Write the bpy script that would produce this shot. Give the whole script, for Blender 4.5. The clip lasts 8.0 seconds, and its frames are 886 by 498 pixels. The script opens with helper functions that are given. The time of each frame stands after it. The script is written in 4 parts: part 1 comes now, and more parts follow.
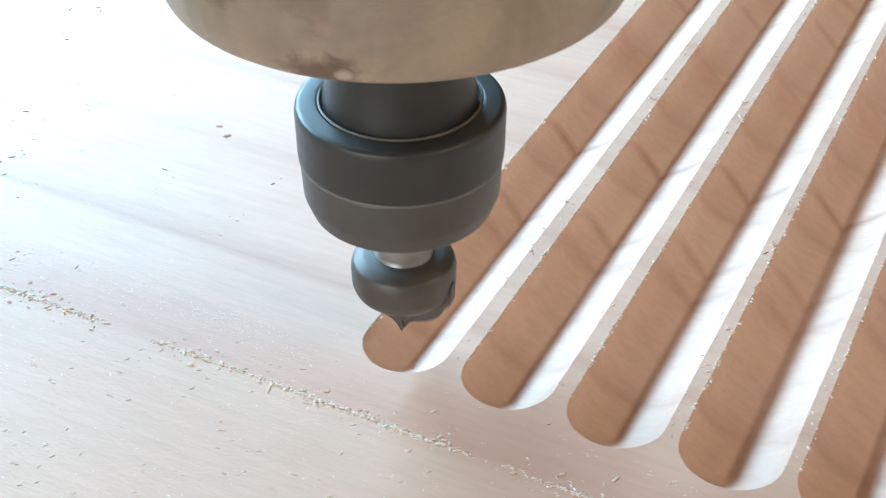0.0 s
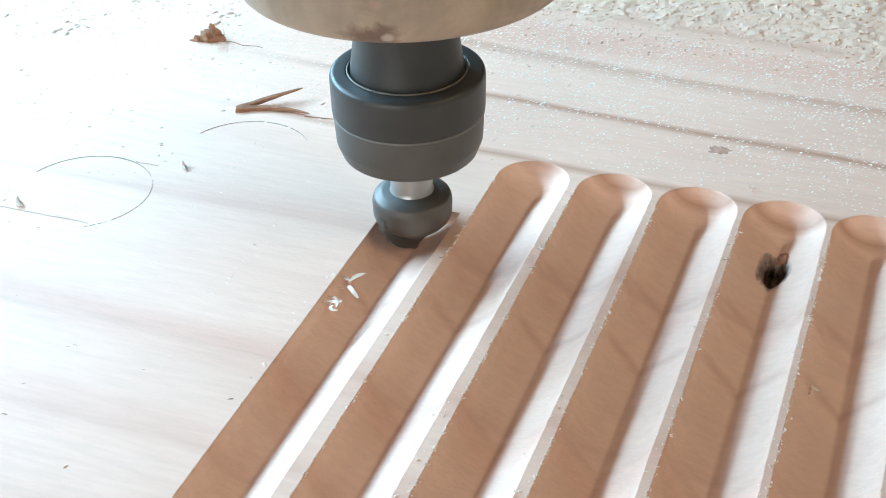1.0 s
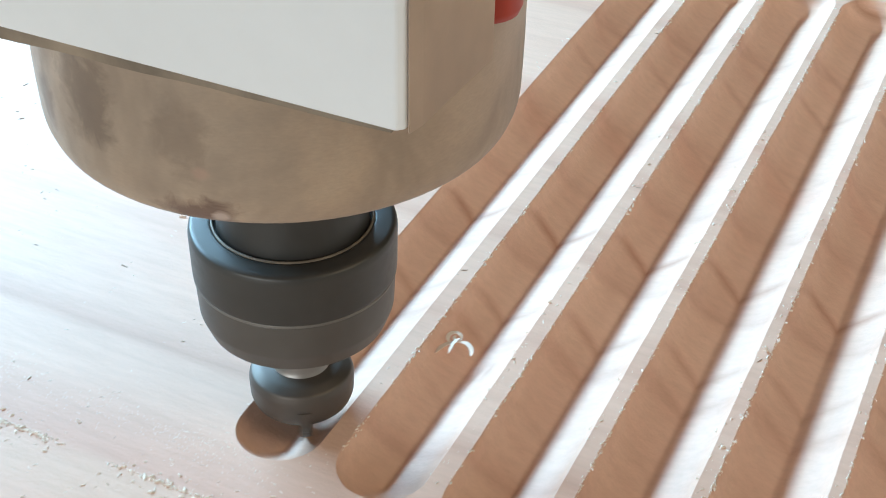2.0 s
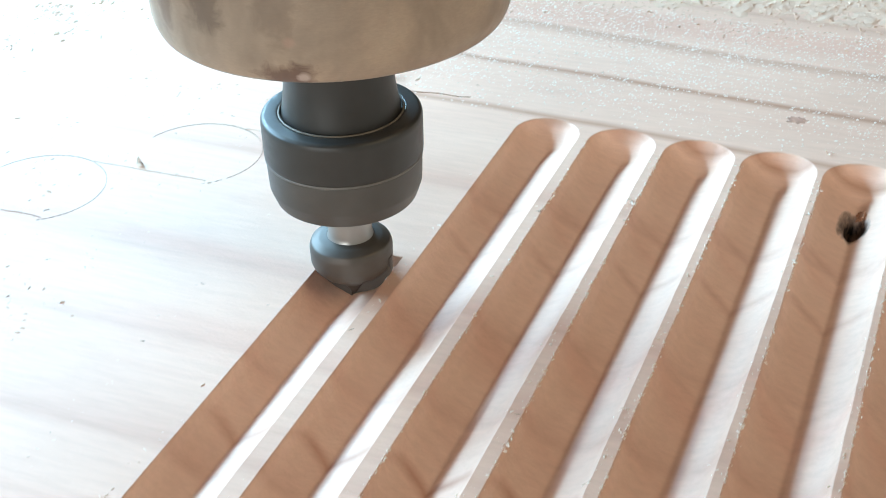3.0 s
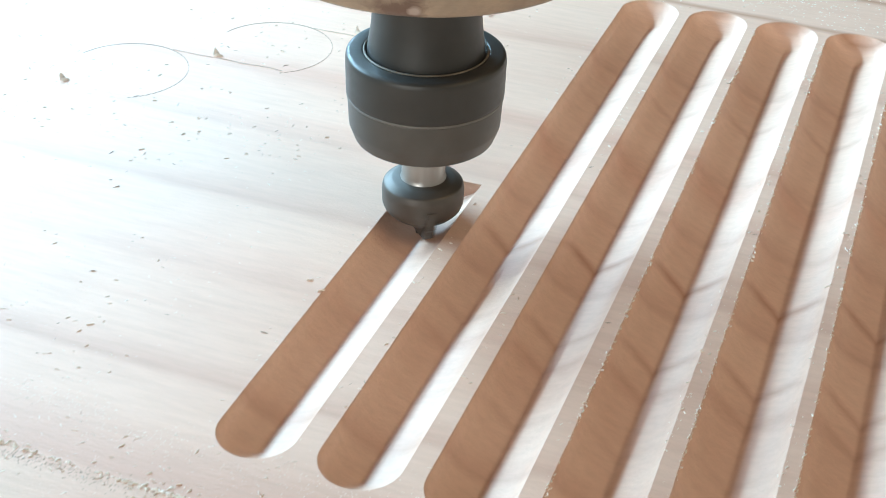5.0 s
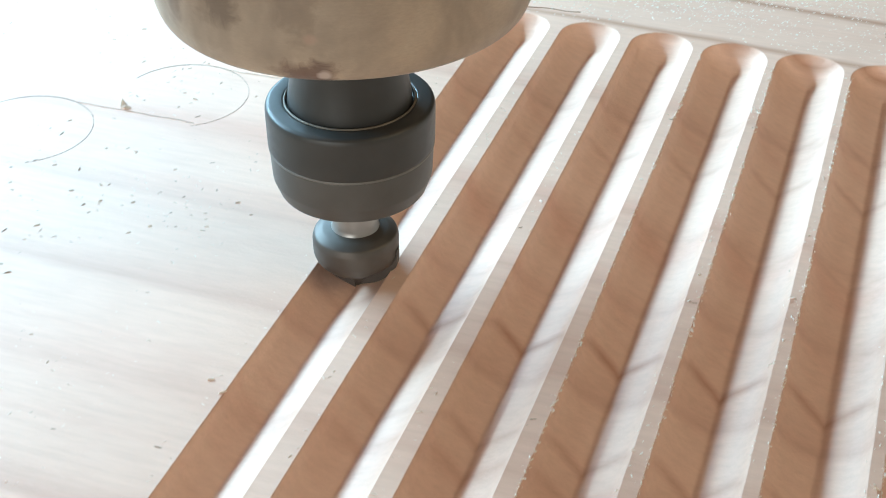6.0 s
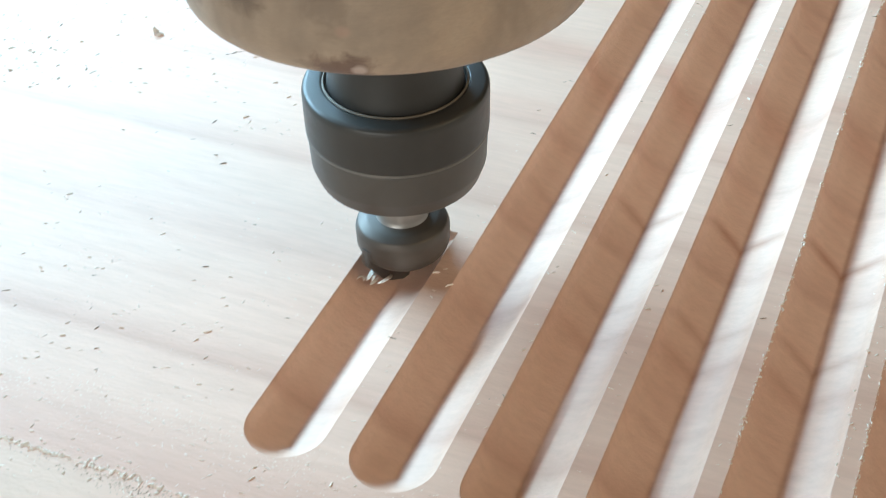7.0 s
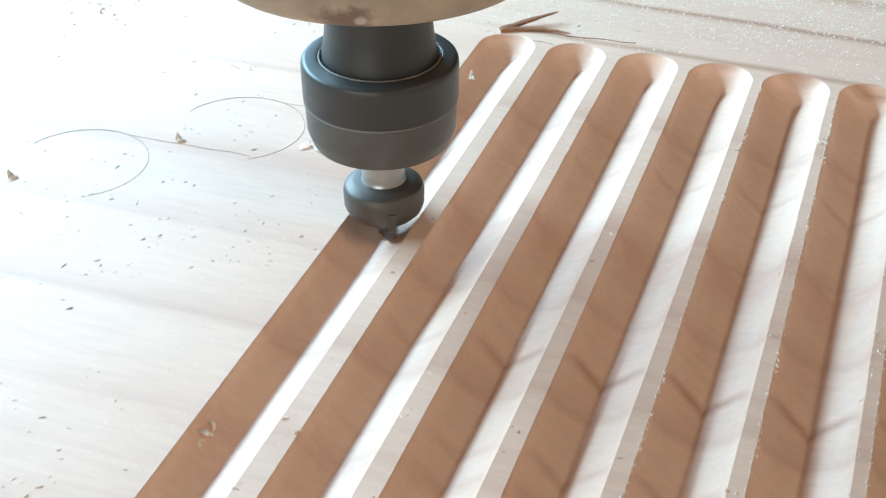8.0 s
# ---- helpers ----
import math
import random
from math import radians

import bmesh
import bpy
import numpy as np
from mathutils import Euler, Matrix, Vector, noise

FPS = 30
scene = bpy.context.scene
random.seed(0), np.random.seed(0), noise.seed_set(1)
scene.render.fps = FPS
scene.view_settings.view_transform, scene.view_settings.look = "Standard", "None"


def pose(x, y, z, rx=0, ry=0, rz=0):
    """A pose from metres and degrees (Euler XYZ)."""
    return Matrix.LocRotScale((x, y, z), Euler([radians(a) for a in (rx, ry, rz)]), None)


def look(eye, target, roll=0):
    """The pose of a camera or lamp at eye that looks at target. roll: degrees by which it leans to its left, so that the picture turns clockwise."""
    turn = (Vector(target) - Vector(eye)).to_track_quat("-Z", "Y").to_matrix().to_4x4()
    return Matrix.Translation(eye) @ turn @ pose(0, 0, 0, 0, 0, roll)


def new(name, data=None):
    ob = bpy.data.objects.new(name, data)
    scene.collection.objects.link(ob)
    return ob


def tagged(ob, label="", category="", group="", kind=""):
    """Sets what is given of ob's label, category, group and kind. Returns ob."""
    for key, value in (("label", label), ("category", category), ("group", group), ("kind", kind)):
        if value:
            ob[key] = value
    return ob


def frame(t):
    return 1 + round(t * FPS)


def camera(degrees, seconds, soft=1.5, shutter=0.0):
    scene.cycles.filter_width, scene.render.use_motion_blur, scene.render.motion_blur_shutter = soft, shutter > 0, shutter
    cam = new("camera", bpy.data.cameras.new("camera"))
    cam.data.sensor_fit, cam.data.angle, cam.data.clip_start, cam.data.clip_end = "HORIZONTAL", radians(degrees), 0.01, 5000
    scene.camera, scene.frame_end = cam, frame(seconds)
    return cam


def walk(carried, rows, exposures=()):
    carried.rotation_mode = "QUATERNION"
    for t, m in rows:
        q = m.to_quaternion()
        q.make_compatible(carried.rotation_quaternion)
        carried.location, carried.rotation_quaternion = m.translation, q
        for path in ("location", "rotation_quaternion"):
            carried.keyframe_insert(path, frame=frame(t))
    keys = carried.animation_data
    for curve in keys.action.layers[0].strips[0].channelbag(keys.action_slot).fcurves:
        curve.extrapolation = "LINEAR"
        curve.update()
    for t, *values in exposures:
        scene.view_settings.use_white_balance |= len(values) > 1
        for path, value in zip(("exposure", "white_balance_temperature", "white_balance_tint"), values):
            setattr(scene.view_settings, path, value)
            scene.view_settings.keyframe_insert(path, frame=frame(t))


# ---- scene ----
# One unit of the plan is the pitch of the grooves; U is its length in metres.
U = 0.022

# ---- camera ----
cam = camera(35.82, 8.0, soft=0.95, shutter=0.08)
# seconds, eye in pitches, heading to the left of +y, tilt down, roll
PATH = [
    (0, 5.489, -5.470, 8.020, 26.83, 36.81, -0.01),
    (0.1, 4.922, -5.400, 8.323, 26.07, 39.46, 0.33),
    (0.2, 5.060, -4.784, 8.284, 29.04, 40.61, -1.73),
    (0.3, 4.940, -4.563, 8.538, 29.45, 41.82, -2.10),
    (0.5, 4.714, -3.979, 8.031, 24.58, 36.77, -0.68),
    (0.7, 4.953, -2.622, 8.255, 23.59, 36.20, -0.92),
    (0.9, 4.897, -0.774, 8.617, 21.75, 34.87, -1.51),
    (1, 5.071, -0.319, 8.566, 21.11, 34.01, -1.39),
    (1.2, 5.219, 0.382, 8.719, 19.84, 34.13, -1.43),
    (1.5, 5.354, -1.128, 8.425, 21.71, 34.67, -1.00),
    (1.8, 4.924, -3.044, 8.256, 23.60, 35.06, -0.51),
    (2, 4.888, -4.603, 8.219, 24.85, 35.85, 1.18),
    (2.2, 4.688, -5.286, 7.986, 24.98, 35.47, 0.59),
    (2.75, 4.619, -3.767, 7.865, 22.89, 33.65, -0.66),
    (3.3, 5.059, -0.662, 8.766, 22.93, 31.35, -2.80),
    (3.5, 5.022, -1.010, 8.636, 22.24, 32.07, -2.21),
    (3.7, 5.092, -3.104, 8.457, 23.80, 32.49, -1.40),
    (4, 5.012, -6.312, 8.656, 24.90, 33.56, 1.24),
    (4.2, 5.421, -6.711, 8.954, 27.87, 34.75, 0.66),
    (4.4, 4.733, -7.525, 9.501, 24.55, 36.43, 1.13),
    (4.5, 3.969, -7.767, 9.366, 22.87, 34.91, 2.09),
    (4.6, 3.063, -6.905, 8.713, 23.59, 36.69, 2.33),
    (4.7, 2.718, -6.890, 8.208, 21.61, 34.89, 2.85),
    (5.05, 2.605, -4.895, 8.021, 19.49, 33.06, 1.70),
    (5.45, 2.521, -2.108, 8.510, 17.85, 32.42, -0.31),
    (5.8, 2.657, -2.681, 8.619, 18.52, 34.47, -0.46),
    (6, 2.767, -3.638, 8.540, 19.26, 35.25, 0.13),
    (6.2, 2.587, -4.719, 8.731, 21.03, 38.43, 1.55),
    (6.3, 2.713, -4.950, 8.492, 22.72, 38.61, 1.23),
    (6.5, 2.473, -5.263, 8.406, 23.02, 37.85, 0.06),
    (6.6, 2.275, -5.182, 8.450, 24.45, 38.89, -0.36),
    (6.7, 2.066, -5.049, 8.532, 25.71, 40.15, -1.60),
    (6.8, 1.829, -4.841, 8.653, 25.45, 40.54, -1.46),
    (7, 1.473, -4.146, 8.534, 23.52, 39.47, -1.56),
    (7.2, 1.883, -3.318, 8.221, 21.62, 34.71, -2.33),
    (7.5, 1.735, -2.404, 8.659, 18.27, 31.90, -1.45),
    (7.7, 1.957, -2.206, 8.930, 19.36, 33.23, -1.49),
    (8, 2.004, -3.614, 8.309, 19.44, 33.70, -0.20),
]


def aim(x, y, z, yaw, tilt, roll):
    a, b = radians(yaw), radians(tilt)
    eye = Vector((x, y, z)) * U
    way = Vector((-math.sin(a) * math.cos(b), math.cos(a) * math.cos(b), -math.sin(b)))
    return look(eye, eye + way, roll)


walk(cam, [(t, aim(*row)) for t, *row in PATH], exposures=[(0.0, 0.14, 6060, 10), (0.7, 0.02, 6130, 10), (2.0, 0.06, 6120, 10), (3.5, 0.01, 6250, 10), (4.5, -0.05, 6370, 10), (6.0, -0.11, 6390, 10), (8.0, -0.15, 6390, 10)])

# ---- world, sun, window light, added east fill ----
SUN_UP, SUN_TURN = 28.0, 35.0  # degrees above the board, degrees from -x towards +y
world = bpy.data.worlds.new("sky")
scene.world = world
world.use_nodes = True
nodes, links = world.node_tree.nodes, world.node_tree.links
sky = nodes.new("ShaderNodeTexSky")
sky.sky_type, sky.sun_disc = "NISHITA", False
sky.sun_elevation, sky.sun_rotation = radians(SUN_UP), radians(-90 + SUN_TURN)
links.new(sky.outputs["Color"], nodes["Background"].inputs["Color"])
nodes["Background"].inputs["Strength"].default_value = 0.12

a, e = radians(SUN_TURN), radians(SUN_UP)
to_sun = Vector((-math.cos(e) * math.cos(a), math.cos(e) * math.sin(a), math.sin(e)))
lamp = bpy.data.lights.new("sun", "SUN")
lamp.energy, lamp.angle, lamp.color = 0.3, radians(20.0), (1.0, 0.96, 0.9)
sun = new("sun", lamp)
sun.matrix_world = look(to_sun * 3, (0, 0, 0))

WINDOW_WEST = (-0.06, 0.98, 0.24, 0.45)    # y, y, z, z
WINDOW_SOUTH = (-0.64, 0.28, 0.17, 0.73)   # x, x, z, z
FILL_WINDOW_EAST = (-0.55, 0.65, 0.78, 1.46)   # y, y, z, z


def window_or_fill_light(place, aim_at, width, height, power, colour):
    lamp = bpy.data.lights.new("window_or_fill", "AREA")
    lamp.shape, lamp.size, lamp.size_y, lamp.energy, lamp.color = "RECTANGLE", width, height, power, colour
    new("window_or_fill", lamp).matrix_world = look(place, aim_at)


window_or_fill_light((-0.64, 0.43, 0.335), (0.0, 0.27, 0.0), 0.92, 0.045, 19.4, (0.43, 0.77, 1.04))
# warm fill from the east, added to lift the grooves' shaded sides; no known window
window_or_fill_light((1.34, 0.05, 1.12), (0.0, 0.15, 0.0), 1.1, 0.6, 7.3, (0.965, 0.78, 0.485))
window_or_fill_light((-0.18, -1.64, 0.45), (0.0, 0.0, 0.1), 0.86, 0.5, 13.4, (0.92, 0.97, 0.97))


# ---- materials ----
def material(name):
    m = bpy.data.materials.new(name)
    m.use_nodes = True
    return m, m.node_tree.nodes, m.node_tree.links, m.node_tree.nodes["Principled BSDF"]


def ramp(nodes, *stops):
    r = nodes.new("ShaderNodeValToRGB")
    while len(r.color_ramp.elements) < len(stops):
        r.color_ramp.elements.new(0.5)
    for el, (place, col) in zip(r.color_ramp.elements, stops):
        el.position = place
        el.color = (*col, 1) if len(col) == 3 else col
    return r


def mapped(nodes, links, scale, turn=(0, 0, 0)):
    co = nodes.new("ShaderNodeTexCoord")
    mp = nodes.new("ShaderNodeMapping")
    mp.inputs["Scale"].default_value = scale
    mp.inputs["Rotation"].default_value = [radians(v) for v in turn]
    links.new(co.outputs["Object"], mp.inputs["Vector"])
    return mp.outputs["Vector"]


def noise_tex(nodes, links, vec, scale, detail=4, rough=0.55, distort=0.0):
    n = nodes.new("ShaderNodeTexNoise")
    n.inputs["Scale"].default_value, n.inputs["Detail"].default_value = scale, detail
    n.inputs["Roughness"].default_value, n.inputs["Distortion"].default_value = rough, distort
    if vec is not None:
        links.new(vec, n.inputs["Vector"])
    return n.outputs["Fac"]


def mix(nodes, links, fac, a, b, kind="MIX"):
    m = nodes.new("ShaderNodeMix")
    m.data_type, m.blend_type = "RGBA", kind
    for socket, v in ((m.inputs[0], fac), (m.inputs[6], a), (m.inputs[7], b)):
        if hasattr(v, "links"):
            links.new(v, socket)
        else:
            socket.default_value = v if isinstance(v, (int, float)) else (*v, 1)
    return m.outputs[2]


def bump(nodes, links, height, strength, distance, bsdf):
    b = nodes.new("ShaderNodeBump")
    b.inputs["Strength"].default_value, b.inputs["Distance"].default_value = strength, distance
    links.new(height, b.inputs["Height"])
    links.new(b.outputs["Normal"], bsdf.inputs["Normal"])


def plain(name, col, rough=0.6, metal=0.0, wear=0.12, scale=60, relief=0.0):
    """A surface of one colour with stains at two scales."""
    m, n, l, b = material(name)
    co = mapped(n, l, (1, 1, 1))
    big, fine = noise_tex(n, l, co, scale, 3), noise_tex(n, l, co, scale * 9, 5, 0.7)
    dark = tuple(c * (1 - wear * 2) for c in col)
    light = tuple(min(1, c * (1 + wear)) for c in col)
    r = ramp(n, (0.3, dark), (0.7, light))
    l.new(big, r.inputs["Fac"])
    l.new(mix(n, l, 0.35, r.outputs["Color"], mix(n, l, fine, dark, light)), b.inputs["Base Color"])
    b.inputs["Metallic"].default_value = metal
    rr = n.new("ShaderNodeMapRange")
    rr.inputs["To Min"].default_value, rr.inputs["To Max"].default_value = max(0.05, rough - 0.12), min(1, rough + 0.12)
    l.new(fine, rr.inputs["Value"])
    l.new(rr.outputs["Result"], b.inputs["Roughness"])
    if relief:
        bump(n, l, fine, 0.5, relief, b)
    return m


def wood_material():
    """Pale planed softwood, grain along x, with faint pink growth rings lying askew in its depth."""
    m, n, l, b = material("pale_wood")
    co = n.new("ShaderNodeTexCoord").outputs["Object"]
    sep = n.new("ShaderNodeSeparateXYZ")
    l.new(co, sep.inputs[0])
    # rings: y sheared by depth and bent by slow noise
    slow = noise_tex(n, l, mapped(n, l, (2.2, 14, 14)), 1.0, 2, 0.5)

    def math_node(op, x, y=0.0):
        k = n.new("ShaderNodeMath")
        k.operation = op
        for s, v in zip(k.inputs, (x, y)):
            if hasattr(v, "links"):
                l.new(v, s)
            else:
                s.default_value = v
        return k.outputs[0]

    y = math_node("ADD", sep.outputs["Y"], math_node("MULTIPLY", sep.outputs["Z"], -1.7))
    y = math_node("ADD", y, math_node("MULTIPLY", slow, 0.05))
    # distance between rings changes along y
    wob = n.new("ShaderNodeTexNoise")
    wob.noise_dimensions = "1D"
    wob.inputs["Scale"].default_value, wob.inputs["Detail"].default_value = 34.0, 3.0
    l.new(y, wob.inputs["W"])
    rings = ramp(n, (0.50, (0, 0, 0)), (0.60, (0.35, 0.35, 0.35)), (0.70, (1, 1, 1)))
    l.new(wob.outputs["Fac"], rings.inputs["Fac"])
    # single darker rings, in pitches along the board
    stops = [(0.0, (0, 0, 0))]
    for at, width, deep in ((3.9, 0.06, 0.4), (4.78, 0.10, 1.0), (5.32, 0.11, 0.8), (6.67, 0.11, 1.0), (7.6, 0.05, 0.3), (8.9, 0.10, 0.25), (10.55, 0.04, 0.35), (11.6, 0.12, 0.2)):
        stops += [((at - width) / 30, (0, 0, 0)), (at / 30, (deep, deep, deep)), ((at + width * 0.4) / 30, (0, 0, 0))]
    lines = ramp(n, *stops)
    ring_y = math_node("ADD", math_node("SUBTRACT", sep.outputs["Y"], 0.005), math_node("MULTIPLY", slow, 0.010))
    ring_y = math_node("ADD", ring_y, math_node("MULTIPLY", math_node("MULTIPLY", sep.outputs["Z"], math_node("ADD", sep.outputs["Z"], 0.29 * U)), 8.5 / U))
    across = ramp(n, (0.0, (0.12, 0.12, 0.12)), (1.0, (1, 1, 1)))
    l.new(math_node("ADD", math_node("DIVIDE", sep.outputs["X"], 2.5 * U), 1.1), across.inputs["Fac"])
    l.new(math_node("DIVIDE", ring_y, 30.0 * U), lines.inputs["Fac"])
    fine = noise_tex(n, l, mapped(n, l, (70, 600, 600)), 1.0, 4, 0.65)
    patch = noise_tex(n, l, mapped(n, l, (9, 22, 22)), 1.0, 3, 0.5)
    col = mix(n, l, rings.outputs["Color"], (0.88, 0.58, 0.435), (0.84, 0.51, 0.375))
    faint = math_node("MULTIPLY", lines.outputs["Color"], math_node("MULTIPLY", math_node("MULTIPLY", patch, across.outputs["Color"]), 1.7))
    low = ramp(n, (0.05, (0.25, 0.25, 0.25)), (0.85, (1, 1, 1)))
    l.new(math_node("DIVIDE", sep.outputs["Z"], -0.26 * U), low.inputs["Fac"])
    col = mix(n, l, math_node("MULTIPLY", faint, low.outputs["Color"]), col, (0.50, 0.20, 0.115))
    # seams and dark lines at fixed places across the board, slightly askew, in pitches
    place = math_node("ADD", math_node("ADD", sep.outputs["Y"], math_node("MULTIPLY", sep.outputs["X"], 0.055)), math_node("MULTIPLY", patch, 0.008))
    place = math_node("DIVIDE", place, 30.0 * U)
    stops = [(0.0, (0.12, 0.12, 0.12))]
    for at, width, deep in ((13.95, 0.035, 0.75), (15.36, 0.05, 0.9), (16.75, 0.09, 0.6), (18.35, 0.07, 0.5)):
        stops += [((at - width * 3) / 30, (0.0, 0.0, 0.0)), (at / 30, (deep, deep, deep)), ((at + width) / 30, (0.0, 0.0, 0.0))]
    marks = ramp(n, *stops)
    l.new(place, marks.inputs["Fac"])
    east = ramp(n, (0.0, (0, 0, 0)), (1.0, (1, 1, 1)))
    l.new(math_node("ADD", math_node("DIVIDE", sep.outputs["X"], 3.0 * U), 1.5), east.inputs["Fac"])
    col = mix(n, l, math_node("MULTIPLY", marks.outputs["Color"], east.outputs["Color"]), col, (0.50, 0.245, 0.15))
    # late-wood bands straight across the board: sharp on their near side, fading away from it
    stops = [(0.0, (0.1, 0.1, 0.1)), (1.59 / 30, (0.15, 0.15, 0.15)), (1.665 / 30, (0.5, 0.5, 0.5)), (1.685 / 30, (1.0, 1.0, 1.0)), (1.705 / 30, (0.72, 0.72, 0.72)), (2.1 / 30, (0.46, 0.46, 0.46)), (2.5 / 30, (0.0, 0.0, 0.0))]
    for at, wide, deep in ((3.12, 0.40, 0.75), (4.72, 0.5, 0.35), (6.16, 0.5, 0.65), (7.72, 0.45, 0.45), (9.1, 0.5, 0.35), (11.6, 0.6, 0.4)):
        stops += [((at - 0.03) / 30, (0, 0, 0)), (at / 30, (deep, deep, deep)), ((at + wide * 0.25) / 30, (deep * 0.5, deep * 0.5, deep * 0.5)), ((at + wide) / 30, (0, 0, 0))]
    bands = ramp(n, *stops)
    band_y = math_node("ADD", math_node("SUBTRACT", sep.outputs["Y"], 0.0015), math_node("MULTIPLY", slow, 0.003))
    l.new(math_node("DIVIDE", band_y, 30.0 * U), bands.inputs["Fac"])
    col = mix(n, l, bands.outputs["Color"], col, (0.66, 0.37, 0.265))
    # the lath before the seam: grey-brown clouds in its face
    cloud = noise_tex(n, l, mapped(n, l, (16, 42, 20)), 1.0, 4, 0.6, 0.6)
    clouds = ramp(n, (0.34, (0.15, 0.15, 0.15)), (0.60, (0.9, 0.9, 0.9)))
    l.new(cloud, clouds.inputs["Fac"])
    lath = ramp(n, (0.0, (1, 1, 1)), (1.684 / 30, (1, 1, 1)), (1.69 / 30, (0, 0, 0)))
    l.new(math_node("DIVIDE", band_y, 30.0 * U), lath.inputs["Fac"])
    col = mix(n, l, math_node("MULTIPLY", clouds.outputs["Color"], lath.outputs["Color"]), col, (0.75, 0.505, 0.365))
    r = ramp(n, (0.3, (0.91, 0.895, 0.88)), (0.62, (1.01, 1.01, 1.01)))
    l.new(fine, r.inputs["Fac"])
    col = mix(n, l, 0.8, col, r.outputs["Color"], "MULTIPLY")
    r2 = ramp(n, (0.35, (0.94, 0.92, 0.91)), (0.65, (1.02, 1.02, 1.02)))
    l.new(patch, r2.inputs["Fac"])
    col = mix(n, l, 1.0, col, r2.outputs["Color"], "MULTIPLY")
    # charred knot hole
    hole = n.new("ShaderNodeVectorMath")
    hole.operation = "SUBTRACT"
    hole.inputs[1].default_value = (4.00 * U, 12.70 * U, -0.25 * U)
    l.new(co, hole.inputs[0])
    size = n.new("ShaderNodeVectorMath")
    size.operation = "MULTIPLY"
    size.inputs[1].default_value = (1 / (0.19 * U), 1 / (0.38 * U), 1 / (0.5 * U))
    l.new(hole.outputs[0], size.inputs[0])
    far = n.new("ShaderNodeVectorMath")
    far.operation = "LENGTH"
    l.new(size.outputs[0], far.inputs[0])
    ragged = noise_tex(n, l, mapped(n, l, (420, 170, 300)), 1.0, 4, 0.6)
    edge = math_node("ADD", far.outputs["Value"], math_node("MULTIPLY", math_node("SUBTRACT", ragged, 0.5), 0.9))
    burn = ramp(n, (0.55, (1, 1, 1)), (0.80, (0.55, 0.55, 0.55)), (1.15, (0, 0, 0)))
    l.new(edge, burn.inputs["Fac"])
    col = mix(n, l, burn.outputs["Color"], col, (0.012, 0.009, 0.007))
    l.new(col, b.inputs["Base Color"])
    b.inputs["Roughness"].default_value = 0.52
    b.inputs["Specular IOR Level"].default_value = 0.27
    fuzz = noise_tex(n, l, mapped(n, l, (700, 1500, 1500)), 1.0, 3, 0.6)
    bump(n, l, math_node("ADD", math_node("MULTIPLY", fine, 0.4), fuzz), 0.30, 0.00035, b)
    return m


WOOD = wood_material()
DUST = plain("sawdust", (0.79, 0.535, 0.385), 0.95, wear=0.06, scale=300, relief=0.0003)


def flake_material():
    """Thin pale shavings: light passes through them."""
    m, n, l, b = material("thin_shavings")
    co = mapped(n, l, (1, 1, 1))
    r = ramp(n, (0.3, (0.94, 0.79, 0.665)), (0.7, (0.98, 0.875, 0.765)))
    l.new(noise_tex(n, l, co, 500, 3), r.inputs["Fac"])
    l.new(r.outputs["Color"], b.inputs["Base Color"])
    b.inputs["Roughness"].default_value, b.inputs["Specular IOR Level"].default_value = 0.9, 0.15
    t = n.new("ShaderNodeBsdfTranslucent")
    l.new(r.outputs["Color"], t.inputs["Color"])
    mx = n.new("ShaderNodeMixShader")
    mx.inputs[0].default_value = 0.12
    l.new(b.outputs[0], mx.inputs[1]), l.new(t.outputs[0], mx.inputs[2])
    l.new(mx.outputs[0], n["Material Output"].inputs["Surface"])
    return m


FLAKE = flake_material()
BARK = plain("red_brown_chip", (0.42, 0.20, 0.11), 0.9, wear=0.25, scale=400, relief=0.0004)
CHIP = plain("grey_chip", (0.84, 0.69, 0.57), 0.9, wear=0.2, scale=400, relief=0.0003)
SCORE = plain("scored_line", (0.36, 0.235, 0.16), 0.9, wear=0.3, scale=200)
KNOT = plain("knot_wood", (0.60, 0.33, 0.23), 0.7, wear=0.25, scale=500, relief=0.0002)
BLACK = plain("black_oxide_steel", (0.066, 0.062, 0.055), 0.44, 0.45, wear=0.15, scale=50)
GREY = plain("worn_grey_steel", (0.125, 0.114, 0.100), 0.46, 0.5, wear=0.15, scale=50)
STEEL = plain("bright_steel", (0.40, 0.37, 0.335), 0.40, 0.75, wear=0.05, scale=80)
CARBIDE = plain("dark_cutter_steel", (0.125, 0.105, 0.088), 0.5, 0.5, wear=0.2, scale=90)


